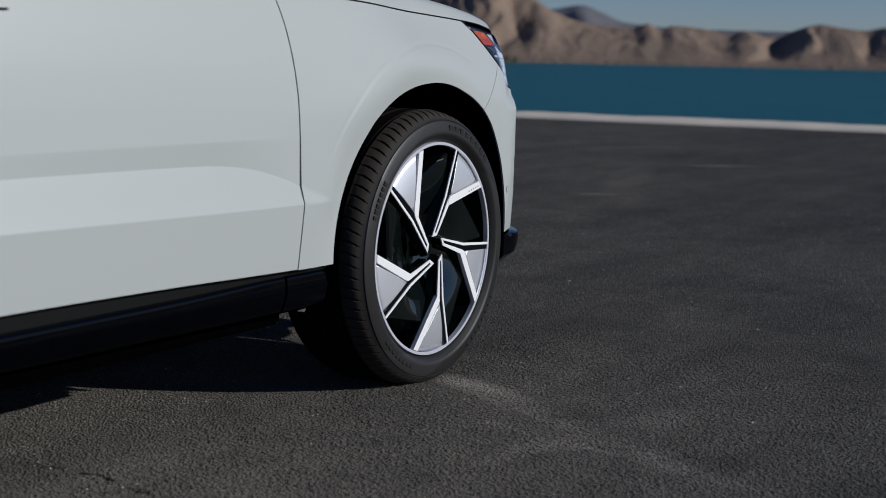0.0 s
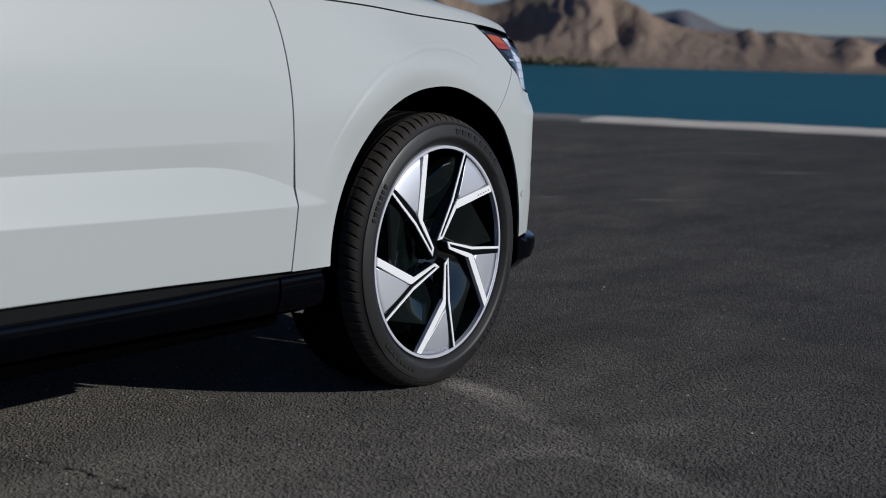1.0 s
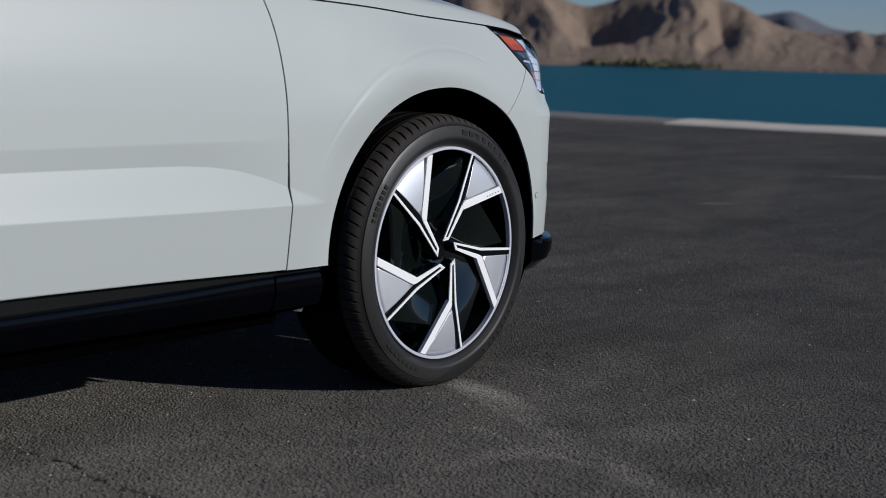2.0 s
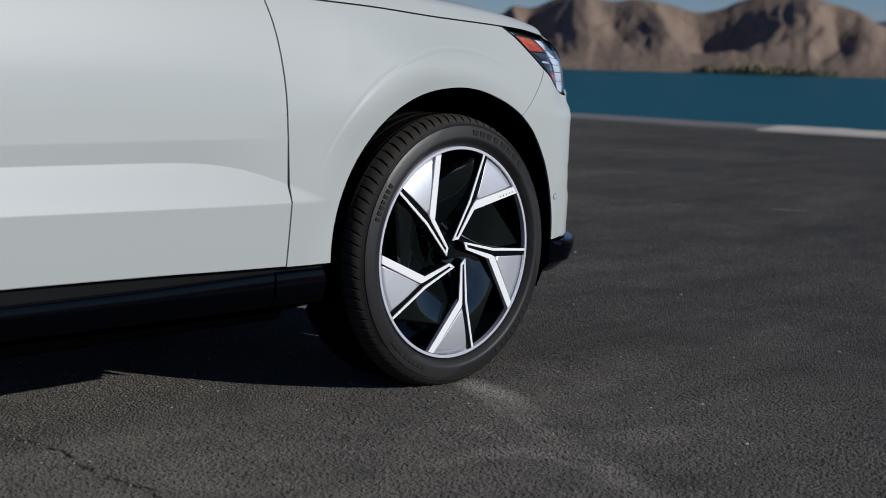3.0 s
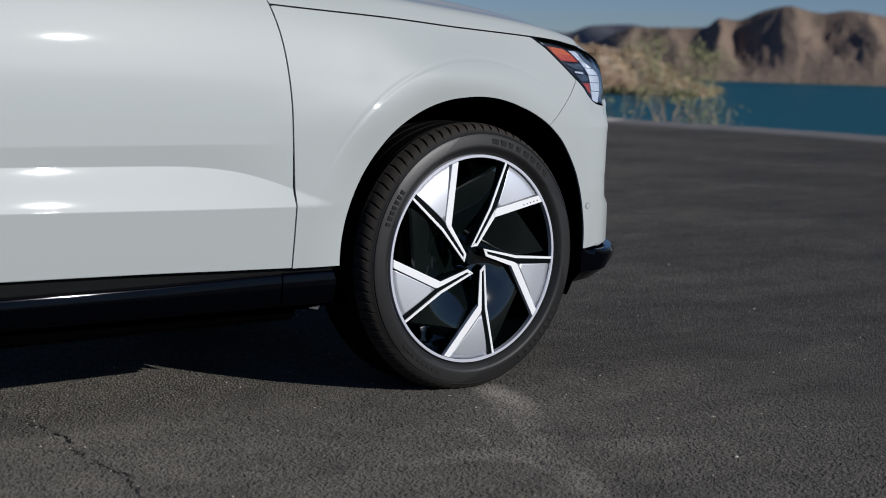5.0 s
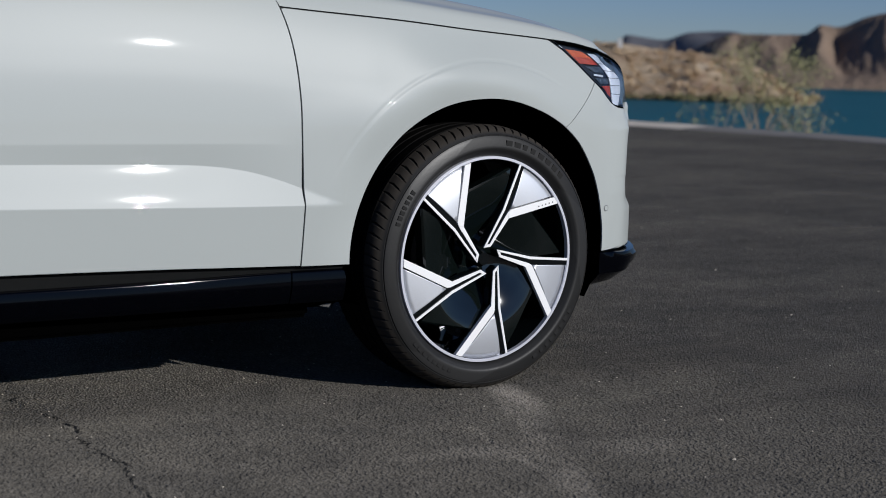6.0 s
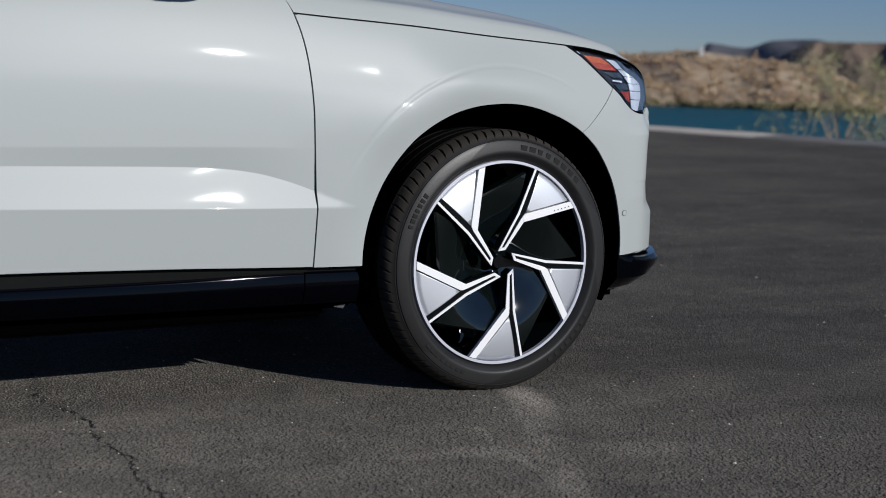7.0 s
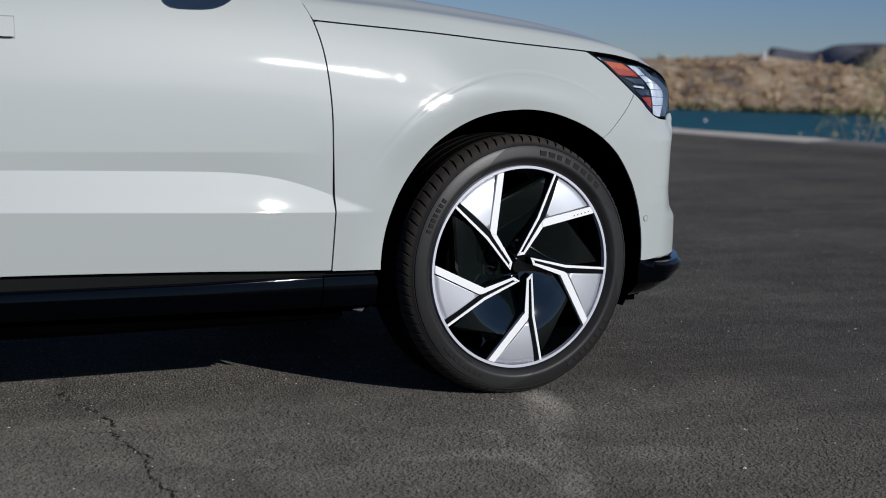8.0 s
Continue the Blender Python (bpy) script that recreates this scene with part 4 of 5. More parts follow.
# ---- wheels ----
def tyre_mesh():
    segs, pitch = 1440, 18
    slot_width = table([(-0.006, 0.0), (-0.002, 0.08), (0.004, 0.4), (0.012, 0.85), (0.022, 1.0), (0.034, 0.75), (0.047, 0.35)])
    prof = [(0.016, 0.2935), (0.004, 0.2985), (-0.003, 0.302), (-0.006, 0.306), (-0.0122, 0.3110), (-0.0158, 0.3160), (-0.0168, 0.3205), (-0.0164, 0.3255), (-0.0155, 0.3310), (-0.0144, 0.3370),
            (-0.0131, 0.3430), (-0.0116, 0.3490), (-0.0100, 0.3530), (-0.0062, 0.3546), (-0.0062, 0.3554), (-0.0076, 0.3566)]
    shoulder = table([(-0.0076, 0.3566), (-0.0015, 0.3628), (0.0045, 0.3680), (0.012, 0.3726), (0.022, 0.3766), (0.033, 0.3796), (0.046, 0.3816)])
    prof += [(y, shoulder(y)) for y in (-0.0045, -0.0015, 0.0015, 0.0045, 0.008, 0.012, 0.016, 0.020, 0.024, 0.0285, 0.033, 0.0375, 0.042, 0.046)]
    side = len(prof)
    ribs = [(0.050, 1), (0.052, 0), (0.060, 0), (0.062, 1), (0.080, 1), (0.098, 1), (0.100, 0), (0.109, 0), (0.111, 1), (0.127, 1), (0.143, 1), (0.145, 0), (0.154, 0), (0.156, 1), (0.175, 1), (0.192, 1), (0.194, 0), (0.202, 0), (0.204, 1)]
    prof += [(y, 0.383 if k else 0.3755) for y, k in ribs]
    prof += [(0.254 - y, r) for y, r in prof[:side][::-1]]
    nv = len(prof)
    verts = []
    for i in range(segs):
        for j, (y, r) in enumerate(prof):
            rr = r
            if 0.360 < r and y < 0.047 or (y > 0.207 and r > 0.360):
                w = y if y < 0.1 else 0.254 - y
                q = (i - 10 * ((0.05 - w) / 0.055) ** 2) % pitch
                q = min(q, pitch - q)
                width = 1.9 * slot_width(w)
                if 0 < width and q < width:
                    rr = r - 0.0085 * step(0.360, 0.372, r) * min(1.0, 1.4 * (1 - q / width) + 0.35)
            elif 0.062 <= y <= 0.192 and r > 0.38 and (i + int(y * 520)) % pitch < 2:
                rr = r - 0.0012
            a = 2 * math.pi * i / segs
            x, z = rr * math.cos(a), rr * math.sin(a)
            if z < -ZC:
                z = -ZC
            squash = max(0.0, -z - 0.30) / 0.076
            yy = y + (-0.003 if y < 0.1 else 0.003) * squash * squash * (1 if r < 0.375 else 0.3)
            verts.append((x, yy, z))
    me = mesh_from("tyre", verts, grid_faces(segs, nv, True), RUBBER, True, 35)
    if me.polygons[25].normal.dot(me.polygons[25].center) < 0:
        me.flip_normals()
    return me


def ring_mesh(name, prof, material, n=160):
    verts = []
    for i in range(n):
        a = 2 * math.pi * i / n
        for y, r in prof:
            verts.append((r * math.cos(a), y, r * math.sin(a)))
    me = mesh_from(name, verts, grid_faces(n, len(prof), True), material, True, 30)
    return me


def joined(name, pieces, materials):
    """One mesh from prisms: (outline, front depth, back depth, bevel, material index)."""
    bm = bmesh.new()
    for outline, y0, y1, bev, k in pieces:
        b = extruded(outline, y0, y1, bev)
        tmp = bpy.data.meshes.new("tmp")
        if k == 0:
            # the grey blades fall away towards the rim
            bmesh.ops.triangulate(b, faces=b.faces)
            bmesh.ops.subdivide_edges(b, edges=b.edges, cuts=7, use_grid_fill=True)
            for v in b.verts:
                if v.co.y < 0.002:
                    v.co.y += 0.95 * max(0.0, math.hypot(v.co.x, v.co.z) - 0.19) ** 2
            b.normal_update()
            for f in b.faces:
                f.smooth = f.normal.y < -0.8
        for f in b.faces:
            f.material_index = k
        b.to_mesh(tmp)
        b.free()
        bm.from_mesh(tmp)
        bpy.data.meshes.remove(tmp)
    me = bpy.data.meshes.new(name)
    bm.to_mesh(me)
    bm.free()
    for m in materials:
        me.materials.append(m)
    return me


def arc(r, a0, a1, n=10):
    return [(r * math.cos(radians(a)), r * math.sin(radians(a))) for a in lin(a0, a1, n)]


def spoke_mesh():
    rin = 0.2858
    # outer lines of the bright frame, the dark groove, the grey blade and the bright band
    line_l = [(-0.0185, 0.0354), (0.045, 0.1435), (0.0985, 0.2700), (0.1050, 0.2676), (0.0520, 0.1400), (-0.0085, 0.0415)]
    tip = [(-0.0185, 0.0354), (-0.0095, 0.0440), (0.0015, 0.0455), (0.0058, 0.0375)]
    line_r = [(0.0058, 0.0375), (0.0010, 0.0430), (0.0570, 0.1260), (0.0630, 0.1330), (0.0665, 0.1163)]
    groove = [(-0.013, 0.040), (0.048, 0.142), (0.1015, 0.2690), (0.1165, 0.2628), (0.0690, 0.1400), (0.0600, 0.1260), (0.003, 0.042)]
    blade = [(0.0715, 0.1440), (0.1180, 0.2625)] + arc(rin, 65.2, 37.9, 10)[1:]
    band = [(0.0650, 0.1163), (0.0620, 0.1330), (0.0712, 0.1408), (0.2270, 0.1722)] + arc(rin, 36.2, 32.6, 4)
    base = [(-0.016, 0.037), (0.046, 0.1425), (0.1000, 0.2690)] + arc(0.2885, 69.0, 32.2, 10) + [(0.0670, 0.1150), (0.0055, 0.037)]
    pieces = [(base, 0.0125, 0.035, 0.0, 2), (groove, -0.0005, 0.0135, 0.0, 2), (line_l, -0.003, 0.0005, 0.0004, 1), (tip, -0.003, 0.0005, 0.0004, 1), (line_r, -0.003, 0.0005, 0.0004, 1),
              (blade, -0.0035, 0.014, 0.0, 0), (band, -0.004, 0.008, 0.0005, 1)]
    return joined("spoke", pieces, [SILVER, SILVER_EDGE, WHEEL_BLACK])


dish = table([(0.02, 0.066), (0.06, 0.058), (0.12, 0.037), (0.17, 0.020), (0.205, 0.012), (0.24, 0.010), (0.28, 0.013)])


def insert_mesh():
    """A curved dark plate between two spokes, deepest at the hub, with a chamfered outer edge."""
    a, b, c, d, e = (0.000, 0.034), (0.066, 0.112), (0.150, 0.136), (0.268, 0.006), (0.05, -0.010)
    n, m = 25, 21
    verts = []
    for i in range(n + 2):
        u = min(i, n - 1) / (n - 1)
        p, q, k = (a, b, u * 2) if u < 0.5 else (b, c, u * 2 - 1)
        x0, z0 = p[0] + (q[0] - p[0]) * k, p[1] + (q[1] - p[1]) * k
        x1, z1 = e[0] + (d[0] - e[0]) * u, e[1] + (d[1] - e[1]) * u
        for j in range(m):
            v = j / (m - 1)
            x, z = x0 + (x1 - x0) * v, z0 + (z1 - z0) * v
            y = dish(math.hypot(x, z))
            # chamfer and outer wall along the diagonal edge
            x, z, y = (x + 0.0040, z + 0.0036, y + 0.006) if i == n else (x + 0.0040, z + 0.0036, y + 0.04) if i > n else (x, z, y)
            verts.append((x, y, z))
    me = mesh_from("wheel_insert", verts, grid_faces(n + 2, m), INSERT_BLACK, True, 30)
    if me.polygons[len(me.polygons) // 2].normal.y > 0:
        me.flip_normals()
    return me


def build_wheel():
    barrel = ring_mesh("wheel", [(0.004, 0.2880), (0.03, 0.284), (0.06, 0.272), (0.19, 0.268), (0.19, 0.02)], WHEEL_BLACK)
    wheel = part("wheel", barrel, car, "black and silver five-spoke alloy wheel with wide tyre")
    part("tyre", tyre_mesh(), wheel, "black rubber tyre with a grooved tread")
    part("rim_edge", ring_mesh("rim_edge", [(0.012, 0.2868), (-0.0015, 0.2872), (-0.0025, 0.2880), (-0.0025, 0.2950), (-0.001, 0.2958), (0.016, 0.2962)], SILVER_RIM, 240), wheel, "thin machined silver rim edge")
    sm, im = spoke_mesh(), insert_mesh()
    for k in range(5):
        turn = Matrix.Rotation(radians(72 * k), 4, "Y")
        for nm, me, lb in (("spoke", sm, "machined silver blade spoke with black groove"), ("wheel_insert", im, "gloss black aero insert")):
            o = part(nm, me, wheel, lb)
            o.matrix_basis = turn
    bm = bmesh.new()
    bmesh.ops.create_cone(bm, cap_ends=True, segments=40, radius1=0.026, radius2=0.018, depth=0.02, matrix=Matrix.Translation((0, 0.03, 0)) @ Matrix.Rotation(radians(90), 4, "X"))
    part("hub_cap", bm_mesh("hub_cap", bm, WHEEL_BLACK, True), wheel, "small gloss black hub cap")
    part("brake_disc", ring_mesh("brake_disc", [(0.11, 0.08), (0.095, 0.085), (0.095, 0.185), (0.12, 0.185), (0.12, 0.085)], STEEL), wheel, "steel brake disc")
    part("brake_caliper", bm_mesh("brake_caliper", capsule(-0.05, 0.09, 0.07, 0.15, -0.235, -0.16, 0.012), STEEL, True), wheel)
    wheel.location = (0, 0, ZC)
    return wheel


wheel = build_wheel()
copy_thing(wheel, pose(REAR_X, 0.0, ZC))
copy_thing(wheel, pose(0, 2 * Y_MID, ZC, 0, 0, 180))
copy_thing(wheel, pose(REAR_X, 2 * Y_MID, ZC, 0, 0, 180))


# ---- marks on the asphalt ----
def ribbon(points, widths, z, cover=None):
    """A flat ribbon along points on the ground."""
    verts, faces, cov = [], [], []
    n = len(points)
    m = 9 if cover is not None else 2
    for i, p in enumerate(points):
        a, b = Vector(points[max(i - 1, 0)]), Vector(points[min(i + 1, n - 1)])
        t = (b - a).normalized()
        side = Vector((-t.y, t.x))
        for j in range(m):
            u = j / (m - 1) * 2 - 1
            q = Vector(p) + side * u * widths[i] / 2
            verts.append((q.x, q.y, z))
            if cover is not None:
                cov.append((1 - u * u) * cover[i])
    for i in range(n - 1):
        for j in range(m - 1):
            faces.append((i * m + j, i * m + j + 1, (i + 1) * m + j + 1, (i + 1) * m + j)[::-1])
    return verts, faces, cov


def fine_line(points, step_len, jitter, seed):
    out = []
    for a, b in zip(points, points[1:]):
        a, b = Vector(a), Vector(b)
        n = max(2, int((b - a).length / step_len))
        for k in range(n):
            p = a.lerp(b, k / n)
            out.append((p.x + jitter * noise.noise((p.x * 60 + seed, p.y * 60, 0)), p.y + jitter * noise.noise((p.x * 60, p.y * 60 + seed, 3))))
    return out


def dust(points, widths, covers, z):
    pts = fine_line(points, 0.03, 0.01, 2.0)
    n = len(pts)
    w = [np.interp(i / (n - 1) * (len(widths) - 1), range(len(widths)), widths) for i in range(n)]
    cv = [np.interp(i / (n - 1) * (len(covers) - 1), range(len(covers)), covers) for i in range(n)]
    v, f, cov = ribbon(pts, w, z, cv)
    me = mesh_from("dust_streak", v, f, DUST, False)
    at = me.attributes.new("cover", "FLOAT", "POINT")
    at.data.foreach_set("value", cov)
    part("dust_streak", me, ground, "pale dusty scuff on the asphalt")


SCUFFS = [
    ([(0.06, -0.01), (0.0, -0.16), (-0.11, -0.38), (-0.24, -0.6), (-0.33, -0.78), (-0.42, -0.98), (-0.5, -1.3)], [0.12, 0.16, 0.14, 0.13, 0.14, 0.12, 0.10], [0.55, 0.68, 0.52, 0.38, 0.42, 0.32, 0.0]),
    ([(-0.28, -0.32), (-0.33, -0.50), (-0.36, -0.69), (-0.40, -0.9)], [0.03, 0.045, 0.05, 0.06], [0.25, 0.5, 0.5, 0.0]),
    ([(-0.75, -0.45), (-0.62, -0.51), (-0.45, -0.54), (-0.28, -0.62), (-0.14, -0.67), (0.02, -0.70), (0.2, -0.78)], [0.06, 0.12, 0.16, 0.2, 0.22, 0.18, 0.1], [0.0, 0.28, 0.33, 0.42, 0.38, 0.28, 0.0]),
    ([(-0.97, -0.28), (-0.95, -0.42), (-0.93, -0.56)], [0.02, 0.05, 0.03], [0.0, 0.5, 0.0]),
    # Broad faint cover that makes the near ground paler.
    ([(0.9, -1.6), (0.1, -1.1), (-0.8, -0.7), (-1.8, -0.5), (-3.2, -0.6)], [1.3, 1.6, 1.6, 1.4, 1.0], [0.0, 0.10, 0.14, 0.12, 0.0])]


def stone_layer(px, py, size, seed):
    """Rounded stones on a jittered grid: the height of the highest at each place, and a number for its colour."""
    gen = np.random.default_rng(seed)
    i0, j0 = int(px.min() / size) - 3, int(py.min() / size) - 3
    ni, nj = int(px.max() / size) - i0 + 4, int(py.max() / size) - j0 + 4
    cx, cy, rad, tall, tint, lean = (gen.random((ni, nj)) for _ in range(6))
    gi, gj = np.floor(px / size).astype(int) - i0, np.floor(py / size).astype(int) - j0
    high, colour = np.full(px.shape, -1.0), np.zeros(px.shape)
    for di in (-1, 0, 1):
        for dj in (-1, 0, 1):
            a, b = gi + di, gj + dj
            dx, dy = px / size - i0 - a - cx[a, b], py / size - j0 - b - cy[a, b]
            r = 0.48 + 0.42 * rad[a, b]
            h = (0.35 + 0.65 * tall[a, b]) * (1 - ((dx * dx + dy * dy) / (r * r)) ** 1.4) + 0.5 * (lean[a, b] - 0.5) * dx
            up = h > high
            high, colour = np.where(up, h, high), np.where(up, tint[a, b], colour)
    return np.clip(high, 0, 1.2), colour


def asphalt_surface():
    """The coarse stones of the asphalt round the wheel, as relief on the ground."""
    x0, x1, y0, y1, d = -1.9, 1.5, -1.68, 0.35, 0.0034
    nx, ny = int((x1 - x0) / d), int((y1 - y0) / d)
    gx, gy = np.meshgrid(x0 + d * np.arange(nx), y0 + d * np.arange(ny), indexing="ij")
    px, py = gx.ravel(), gy.ravel()
    coarse, tint = stone_layer(px, py, 0.0084, 3)
    small, tint2 = stone_layer(px + 0.3, py + 0.1, 0.0052, 4)
    stone = np.clip(0.35 * np.maximum(coarse, 0.7 * small) ** 0.6 + 0.34 * np.where(coarse > 0.3, tint, tint2) + 0.105, 0, 1)  # dark binder and painted pit shade between the stones
    edge = np.minimum(np.minimum(px - x0, (x1 - px) * 0.3), np.minimum(py - y0, y1 - py))
    fade = np.clip(edge / 0.25, 0, 1)
    z = 0.0006 + fade * (0.0031 * coarse + 0.0017 * small)
    cover = np.zeros(px.shape)
    for points, widths, covers in SCUFFS:
        line = np.array(fine_line(points, 0.03, 0.01, 2.0))
        n = len(line)
        t = np.arange(n) / (n - 1)
        wide = np.interp(t * (len(widths) - 1), range(len(widths)), widths)
        cov = np.interp(t * (len(covers) - 1), range(len(covers)), covers)
        for (qx, qy), w, c in zip(line, wide, cov):
            i0, i1 = max(0, int((qx - w / 2 - x0) / d)), max(0, int((qx + w / 2 - x0) / d) + 2)
            j0, j1 = max(0, int((qy - w / 2 - y0) / d)), max(0, int((qy + w / 2 - y0) / d) + 2)
            u = 1 - ((gx[i0:i1, j0:j1] - qx) ** 2 + (gy[i0:i1, j0:j1] - qy) ** 2) / (w * w / 4)
            view = cover.reshape(nx, ny)[i0:i1, j0:j1]
            np.maximum(view, np.clip(u, 0, 1) * c, out=view)
    k = np.arange(nx * ny).reshape(nx, ny)
    quads = np.stack([k[:-1, :-1], k[1:, :-1], k[1:, 1:], k[:-1, 1:]], -1).reshape(-1, 4)
    me = bpy.data.meshes.new("coarse_asphalt")
    me.vertices.add(nx * ny)
    me.vertices.foreach_set("co", np.stack([px, py, z], -1).ravel())
    me.loops.add(quads.size)
    me.loops.foreach_set("vertex_index", quads.ravel())
    me.polygons.add(len(quads))
    me.polygons.foreach_set("loop_start", np.arange(len(quads)) * 4)
    me.polygons.foreach_set("use_smooth", [True] * len(quads))
    me.update(calc_edges=True)
    me.materials.append(ASPHALT)
    for name, values in (("stone", stone), ("coarse", fade), ("cover", cover)):
        me.attributes.new(name, "FLOAT", "POINT").data.foreach_set("value", values.astype(np.float32))
    part("coarse_asphalt", me, ground, "coarse stony asphalt with pale dusty scuffs")


asphalt_surface()
dust([(7.75, 2.65), (7.08, 2.54), (5.91, 2.1), (5.0, 1.7), (4.19, 1.26)], [0.2, 0.4, 0.4, 0.35, 0.2], [0.0, 0.16, 0.2, 0.16, 0.0], 0.0015)
for px, py, ln, wd, cv in ((3.95, 3.15, 0.35, 0.16, 0.5), (2.86, 2.64, 0.2, 0.14, 0.45), (5.0, 1.9, 0.6, 0.2, 0.45), (7.8, 2.1, 0.9, 0.35, 0.4), (6.3, 4.2, 1.2, 0.3, 0.3), (8.6, 5.6, 1.5, 0.5, 0.3), (4.6, 2.5, 0.7, 0.14, 0.3), (6.6, 3.1, 1.0, 0.2, 0.25), (9.5, 3.4, 1.4, 0.4, 0.3), (5.6, 5.1, 0.9, 0.25, 0.25), (10.4, 7.2, 1.6, 0.5, 0.25)):
    dust([(px - ln / 2, py + ln / 2), (px, py + 0.05), (px + ln / 2, py - ln / 2)], [wd * 0.4, wd, wd * 0.4], [0.0, cv, 0.0], 0.002)


def crack(points, width, seed):
    pts = fine_line(points, 0.012, 0.022, seed)
    n = len(pts)
    w = [max(0.0015, width * (0.55 + 1.3 * noise.noise((i * 0.23, seed, 0)))) for i in range(n)]
    v, f, _ = ribbon(pts, w, 0.0048)
    part("crack", mesh_from("crack", v, f, CRACK, False), ground, "thin dark jagged crack in the asphalt")


crack([(-1.14, 0.95), (-1.17, 0.62), (-1.21, 0.45), (-1.22, 0.34), (-1.20, 0.28), (-1.18, 0.19), (-1.175, 0.10), (-1.19, 0.02), (-1.21, -0.02), (-1.20, -0.20), (-1.18, -0.26), (-1.20, -0.31), (-1.23, -0.43), (-1.22, -0.56), (-1.25, -0.75), (-1.22, -1.0)], 0.0065, 5.0)
crack([(-1.20, -0.02), (-1.25, -0.01), (-1.27, 0.03)], 0.004, 9.0)


def pebbles():
    rnd = random.Random(4)
    verts, faces = [], []

    def stone(x, y, r):
        b = len(verts)
        for dx, dy, dz in ((1, 0, 0.3), (0.2, 0.9, 0.3), (-0.9, 0.3, 0.3), (-0.3, -0.9, 0.3), (0, 0, 0.9), (0, 0, -0.1)):
            verts.append((x + dx * r * rnd.uniform(0.7, 1.2), y + dy * r * rnd.uniform(0.7, 1.2), (0.002 if x < 1.5 and y < 0.6 else 0) + max(dz, 0) * r))
        for i in range(4):
            faces.append((b + i, b + (i + 1) % 4, b + 4))
    for _ in range(24):
        i = rnd.random()
        y = 0.8 - 1.7 * i
        stone(-1.20 + rnd.gauss(0, 0.015) + 0.02 * math.sin(y * 9), y, rnd.uniform(0.0015, 0.0035))
    for x, y in ((1.80, 0.48), (1.29, -0.49), (0.35, -0.6), (2.4, 1.5), (0.1, -0.9)):
        stone(x, y, 0.007)
    for _ in range(700):
        stone(rnd.uniform(-2.2, 6), rnd.uniform(-1.6, 5), rnd.uniform(0.002, 0.0045))
    tagged(new("gravel", mesh_from("gravel", verts, faces, CONCRETE, False)), "loose pale grit scattered over the asphalt", "gravel", kind="stuff")


pebbles()


# ---- shrubs by the water ----
def limb(verts, faces, a, b, r0, r1):
    n = 6
    d = (b - a).normalized()
    s = d.cross(Vector((0.3, 0.2, 1))).normalized()
    t = d.cross(s)
    base = len(verts)
    for p, r in ((a, r0), (b, r1)):
        for i in range(n):
            ang = 2 * math.pi * i / n
            verts.append(p + s * r * math.cos(ang) + t * r * math.sin(ang))
    for i in range(n):
        k = (i + 1) % n
        faces.append((base + i, base + k, base + n + k, base + n + i))


def shrub(x, y, z, height, spread, stems, leaves, seed, label, low=0.35):
    rnd = random.Random(seed)
    root = new("shrub")
    root.location = (x, y, z)
    tagged(root, label, "shrub", "shrubs on the bank")
    verts, faces, tips = [], [], []
    for _ in range(stems):
        a = Vector((rnd.gauss(0, spread * 0.12), rnd.gauss(0, spread * 0.12), 0))
        ang, lean = rnd.uniform(0, 2 * math.pi), rnd.uniform(0.1, 0.5)
        p, r = a, rnd.uniform(0.05, 0.09)
        d = Vector((math.cos(ang) * lean, math.sin(ang) * lean, 1)).normalized()
        for k in range(5):
            q = p + d * height / 5.2 * rnd.uniform(0.8, 1.15)
            limb(verts, faces, p, q, r, r * 0.72)
            if k > 1:
                tips.append(q)
                for _ in range(3):
                    e = Vector((rnd.gauss(0, 1), rnd.gauss(0, 1), rnd.uniform(-0.1, 0.9))).normalized() * spread * rnd.uniform(0.15, 0.42)
                    limb(verts, faces, q, q + e, r * 0.35, r * 0.08)
                    tips += [q + e, q + e * 0.6]
            p, r = q, r * 0.72
            d = (d + Vector((rnd.gauss(0, 0.22), rnd.gauss(0, 0.22), rnd.gauss(0.05, 0.1)))).normalized()
    part("trunk", mesh_from("trunk", verts, faces, BARK, True), root, "thin pale stems")
    lv, lf = [], []
    for _ in range(leaves):
        c = rnd.choice(tips)
        if c.z < height * low and rnd.random() < 0.7:
            continue
        p = c + Vector((rnd.gauss(0, 0.22), rnd.gauss(0, 0.22), rnd.gauss(-0.05, 0.22)))
        d = Vector((rnd.gauss(0, 1), rnd.gauss(0, 1), rnd.gauss(0.3, 0.8))).normalized() * rnd.uniform(0.06, 0.13)
        s = d.cross(Vector((rnd.gauss(0, 1), rnd.gauss(0, 1), rnd.gauss(0, 1)))).normalized() * rnd.uniform(0.014, 0.028)
        b = len(lv)
        lv += [p - d, p + s, p + d, p - s]
        lf.append((b, b + 1, b + 2, b + 3))
    part("crown", mesh_from("crown", lv, lf, LEAVES, False), root, "feathery yellow-green foliage with gaps")


shrub(42.2, 38.9, -3.3, 5.3, 2.4, 9, 2700, 3, "feathery yellow-green shrub with pale stems on the bank", 0.42)
shrub(42.9, 37.2, -3.3, 3.0, 1.7, 7, 520, 7, "sparse dry shrub with pale twigs on the bank", 0.5)
shrub(39.9, 39.6, -3.3, 3.4, 1.4, 5, 260, 11, "thin half-bare shrub on the bank", 0.6)
shrub(38.6, 41.5, -3.4, 2.6, 1.3, 3, 160, 15, "small bare shrub near the water", 0.6)


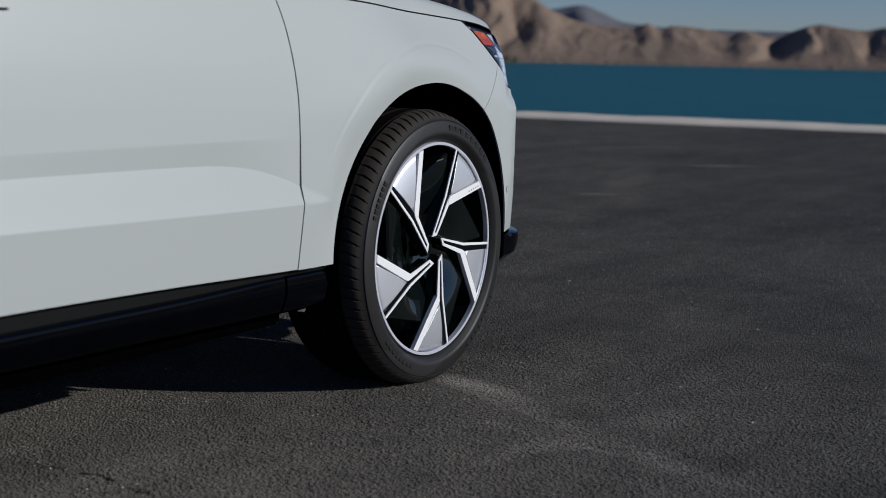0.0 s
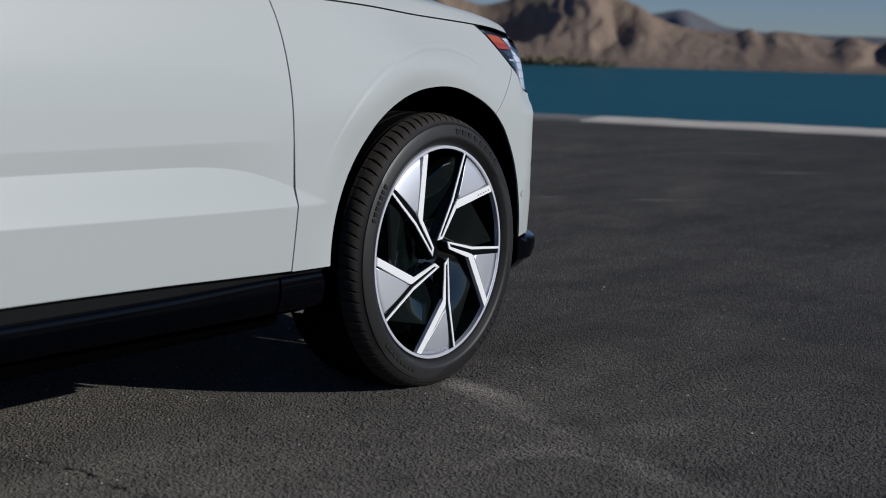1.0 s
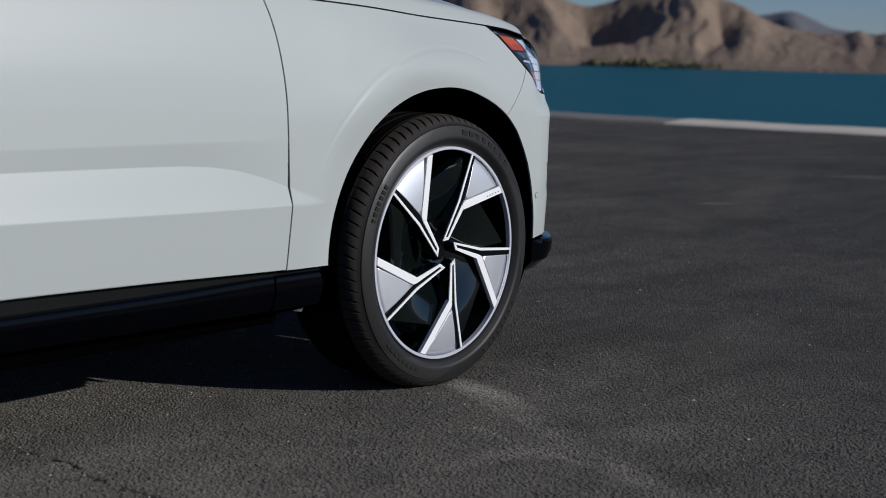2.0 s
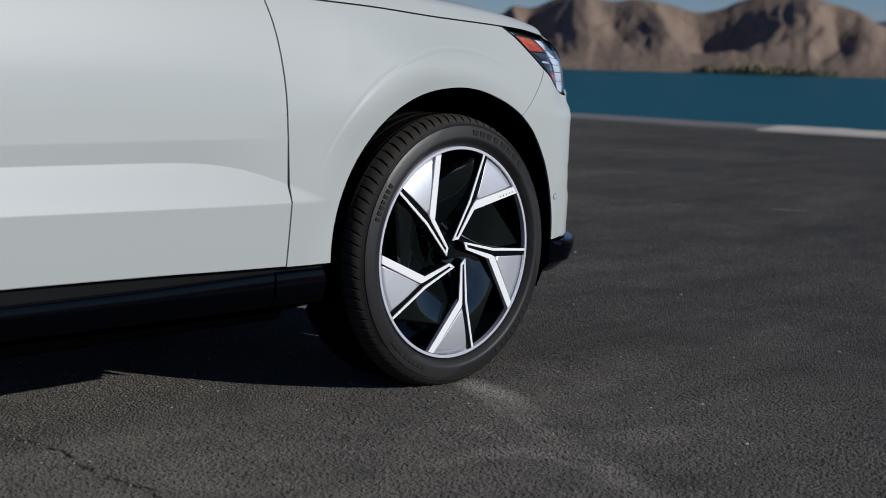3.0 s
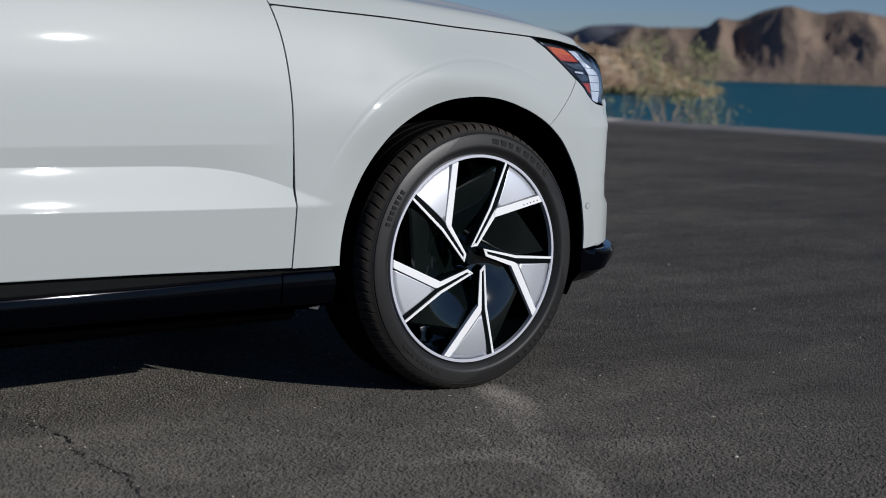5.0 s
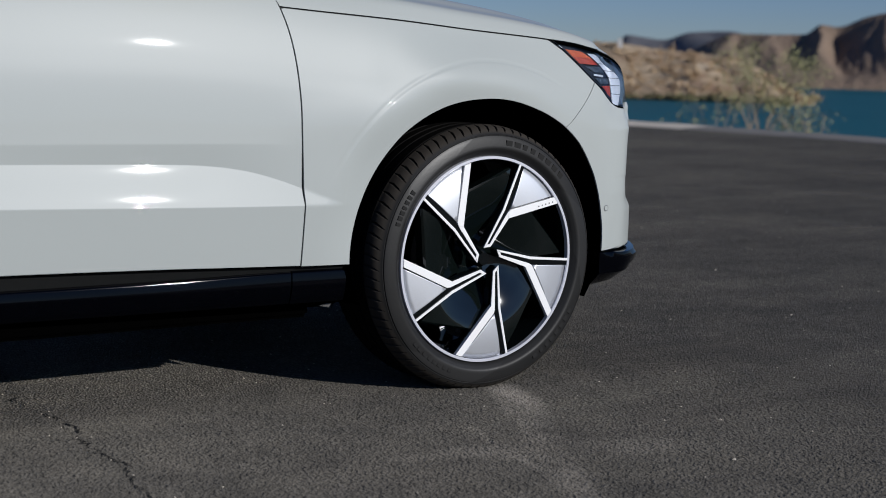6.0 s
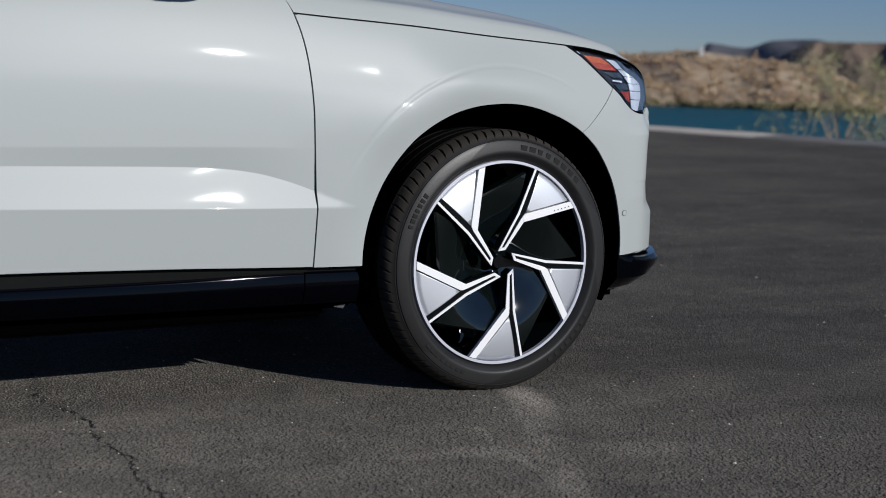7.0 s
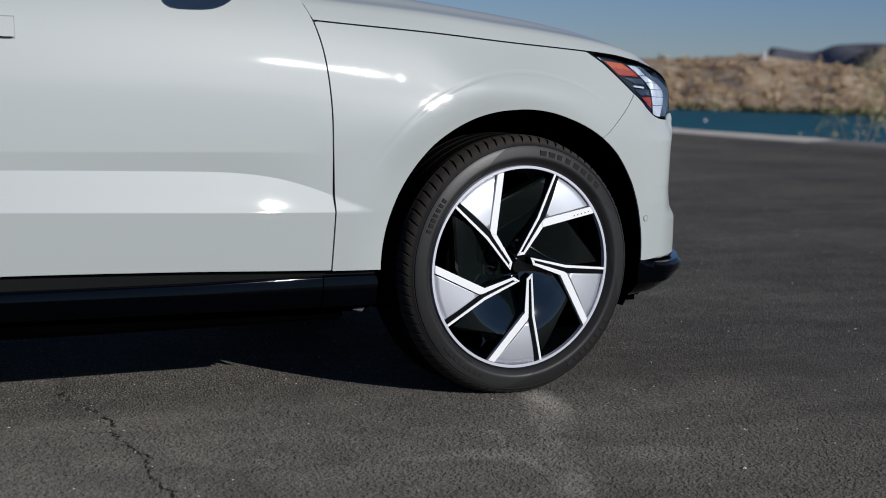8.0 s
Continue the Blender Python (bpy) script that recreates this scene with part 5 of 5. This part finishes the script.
# ---- far shore: brush, hut, float ----
def polar(az, d, z):
    return (d * math.sin(radians(az)), d * math.cos(radians(az)), z)


def brush(name, places, size, seed, material, label):
    rnd = random.Random(seed)
    verts, faces = [], []
    for az, d, z in places:
        c = Vector(polar(az, d, z))
        r = size * rnd.uniform(0.5, 1.3)
        for _ in range(26):
            p = c + Vector((rnd.gauss(0, r * 0.55), rnd.gauss(0, r * 0.55), abs(rnd.gauss(0, r * 0.5))))
            a = Vector((rnd.gauss(0, 1), rnd.gauss(0, 1), rnd.gauss(0, 1))).normalized() * r * 0.35
            e = a.cross(Vector((rnd.gauss(0, 1), rnd.gauss(0, 1), 1))).normalized() * r * 0.3
            b = len(verts)
            verts += [p - a, p + e, p + a, p - e]
            faces.append((b, b + 1, b + 2, b + 3))
    tagged(new(name, mesh_from(name, verts, faces, material, False)), label, "bushes", kind="stuff")


rnd = random.Random(8)
GREEN = leaf_mat("shore_green", (0.14, 0.135, 0.065), (0.26, 0.225, 0.125))
TREES = leaf_mat("far_trees", (0.16, 0.15, 0.085), (0.25, 0.215, 0.125))
SCRUB = leaf_mat("slope_scrub", (0.36, 0.25, 0.15), (0.55, 0.42, 0.27))
brush("shore_brush", [(rnd.uniform(30, 47.5), rnd.uniform(390, 397), -7.6) for _ in range(260)], 1.25, 5, GREEN, "olive green brush along the waterline")
brush("far_shore_trees", [(58.3 + rnd.gauss(0, 0.8), rnd.uniform(812, 822), -7.5) for _ in range(60)] + [(rnd.uniform(56, 61), 814, -7.6) for _ in range(24)], 2.8, 6, TREES, "small green trees at the foot of the hills")


bank_spots = [p for k, p in enumerate(bank) if k % 56 < 45]
spots = [rnd.choice(bank_spots) for _ in range(1500)]
brush("slope_brush", [(math.degrees(math.atan2(x, y)), math.hypot(x, y), z) for x, y, z in spots if x > 215], 1.15, 9, SCRUB, "low dry brush all over the slope")


def hut():
    c = Vector(polar(40.85, 462, 7.6))
    root = new("hut")
    root.location = c
    root.rotation_euler = (0, 0, radians(-40))
    tagged(root, "small white hut on top of the slope", "hut")
    part("wall", bm_mesh("wall", box(-0.7, 0.7, -0.7, 0.7, -0.8, 1.9, 0.03), WHITE_WALL), root)
    part("roof", bm_mesh("roof", box(-0.85, 0.85, -0.85, 0.85, 1.9, 2.05, 0.03), CONCRETE), root)


hut()


def float_ball():
    root = new("buoy")
    root.location = polar(38.7, 292, -7.85)
    tagged(root, "pale round buoy floating on the lake", "buoy")
    bm = bmesh.new()
    bmesh.ops.create_icosphere(bm, subdivisions=3, radius=0.42)
    for v in bm.verts:
        v.co.z *= 0.85
    part("ball", bm_mesh("ball", bm, WHITE_WALL, True), root)
    bm = bmesh.new()
    bmesh.ops.create_cone(bm, cap_ends=True, segments=16, radius1=0.08, radius2=0.08, depth=0.2, matrix=Matrix.Translation((0, 0, 0.42)))
    part("eye_bolt", bm_mesh("eye_bolt", bm, STEEL, True), root)


float_ball()


def mud_flap():
    bm = extruded([(-0.490, 0.262), (-0.446, 0.281), (-0.452, 0.270), (-0.462, 0.256)], 0.095, 0.115, 0.002)
    part("mud_flap", bm_mesh("mud_flap", bm, SATIN_GREY), car, "small grey flap behind the wheel")


mud_flap()


# ---- raised marks on the tyre and the spoke ----
def tyre_marks(a0, a1, r0, r1, count, seed):
    """Plain raised bars along the sidewall."""
    rnd = random.Random(seed)
    verts, faces = [], []
    for k in range(count):
        b0 = a0 + (a1 - a0) * (k + 0.12) / count
        b1 = a0 + (a1 - a0) * (k + 0.12 + rnd.uniform(0.5, 0.72)) / count
        base = len(verts)
        for y in (-0.0165, -0.006):
            for i in range(5):
                a = radians(b0 + (b1 - b0) * i / 4)
                for r in (r0, r1):
                    verts.append((r * math.cos(a), y, r * math.sin(a)))
        for i in range(4):
            q = base + 2 * i
            faces.append((q, q + 1, q + 3, q + 2))
            faces.append((q, q + 2, q + 12, q + 10))
            faces.append((q + 1, q + 11, q + 13, q + 3))
        faces += [(base, base + 10, base + 11, base + 1), (base + 8, base + 9, base + 19, base + 18)]
    tagged(part("sidewall_mark", mesh_from("sidewall_mark", verts, faces, RUBBER_MARK, False), wheel, "raised bars moulded on the sidewall"), kind="stuff")


tyre_marks(161, 142, 0.328, 0.342, 7, 1)
tyre_marks(84, 42, 0.328, 0.343, 8, 2)
tyre_marks(-28, -62, 0.328, 0.342, 8, 3)
tyre_marks(-112, -140, 0.328, 0.338, 8, 4)


def spoke_marks():
    verts, faces = [], []
    for k in range(5):
        c = Vector((0.172, 0.1475)).lerp(Vector((0.222, 0.1585)), k / 4)
        b = len(verts)
        for dx, dz in ((-0.002, -0.002), (0.002, -0.0012), (0.002, 0.002), (-0.0015, 0.0022)):
            verts.append((c.x + dx, -0.0046, c.y + dz))
        faces.append((b, b + 1, b + 2, b + 3))
    part("spoke_mark", mesh_from("spoke_mark", verts, faces, STEEL, False), wheel, "tiny grey marks on the bright band")


spoke_marks()
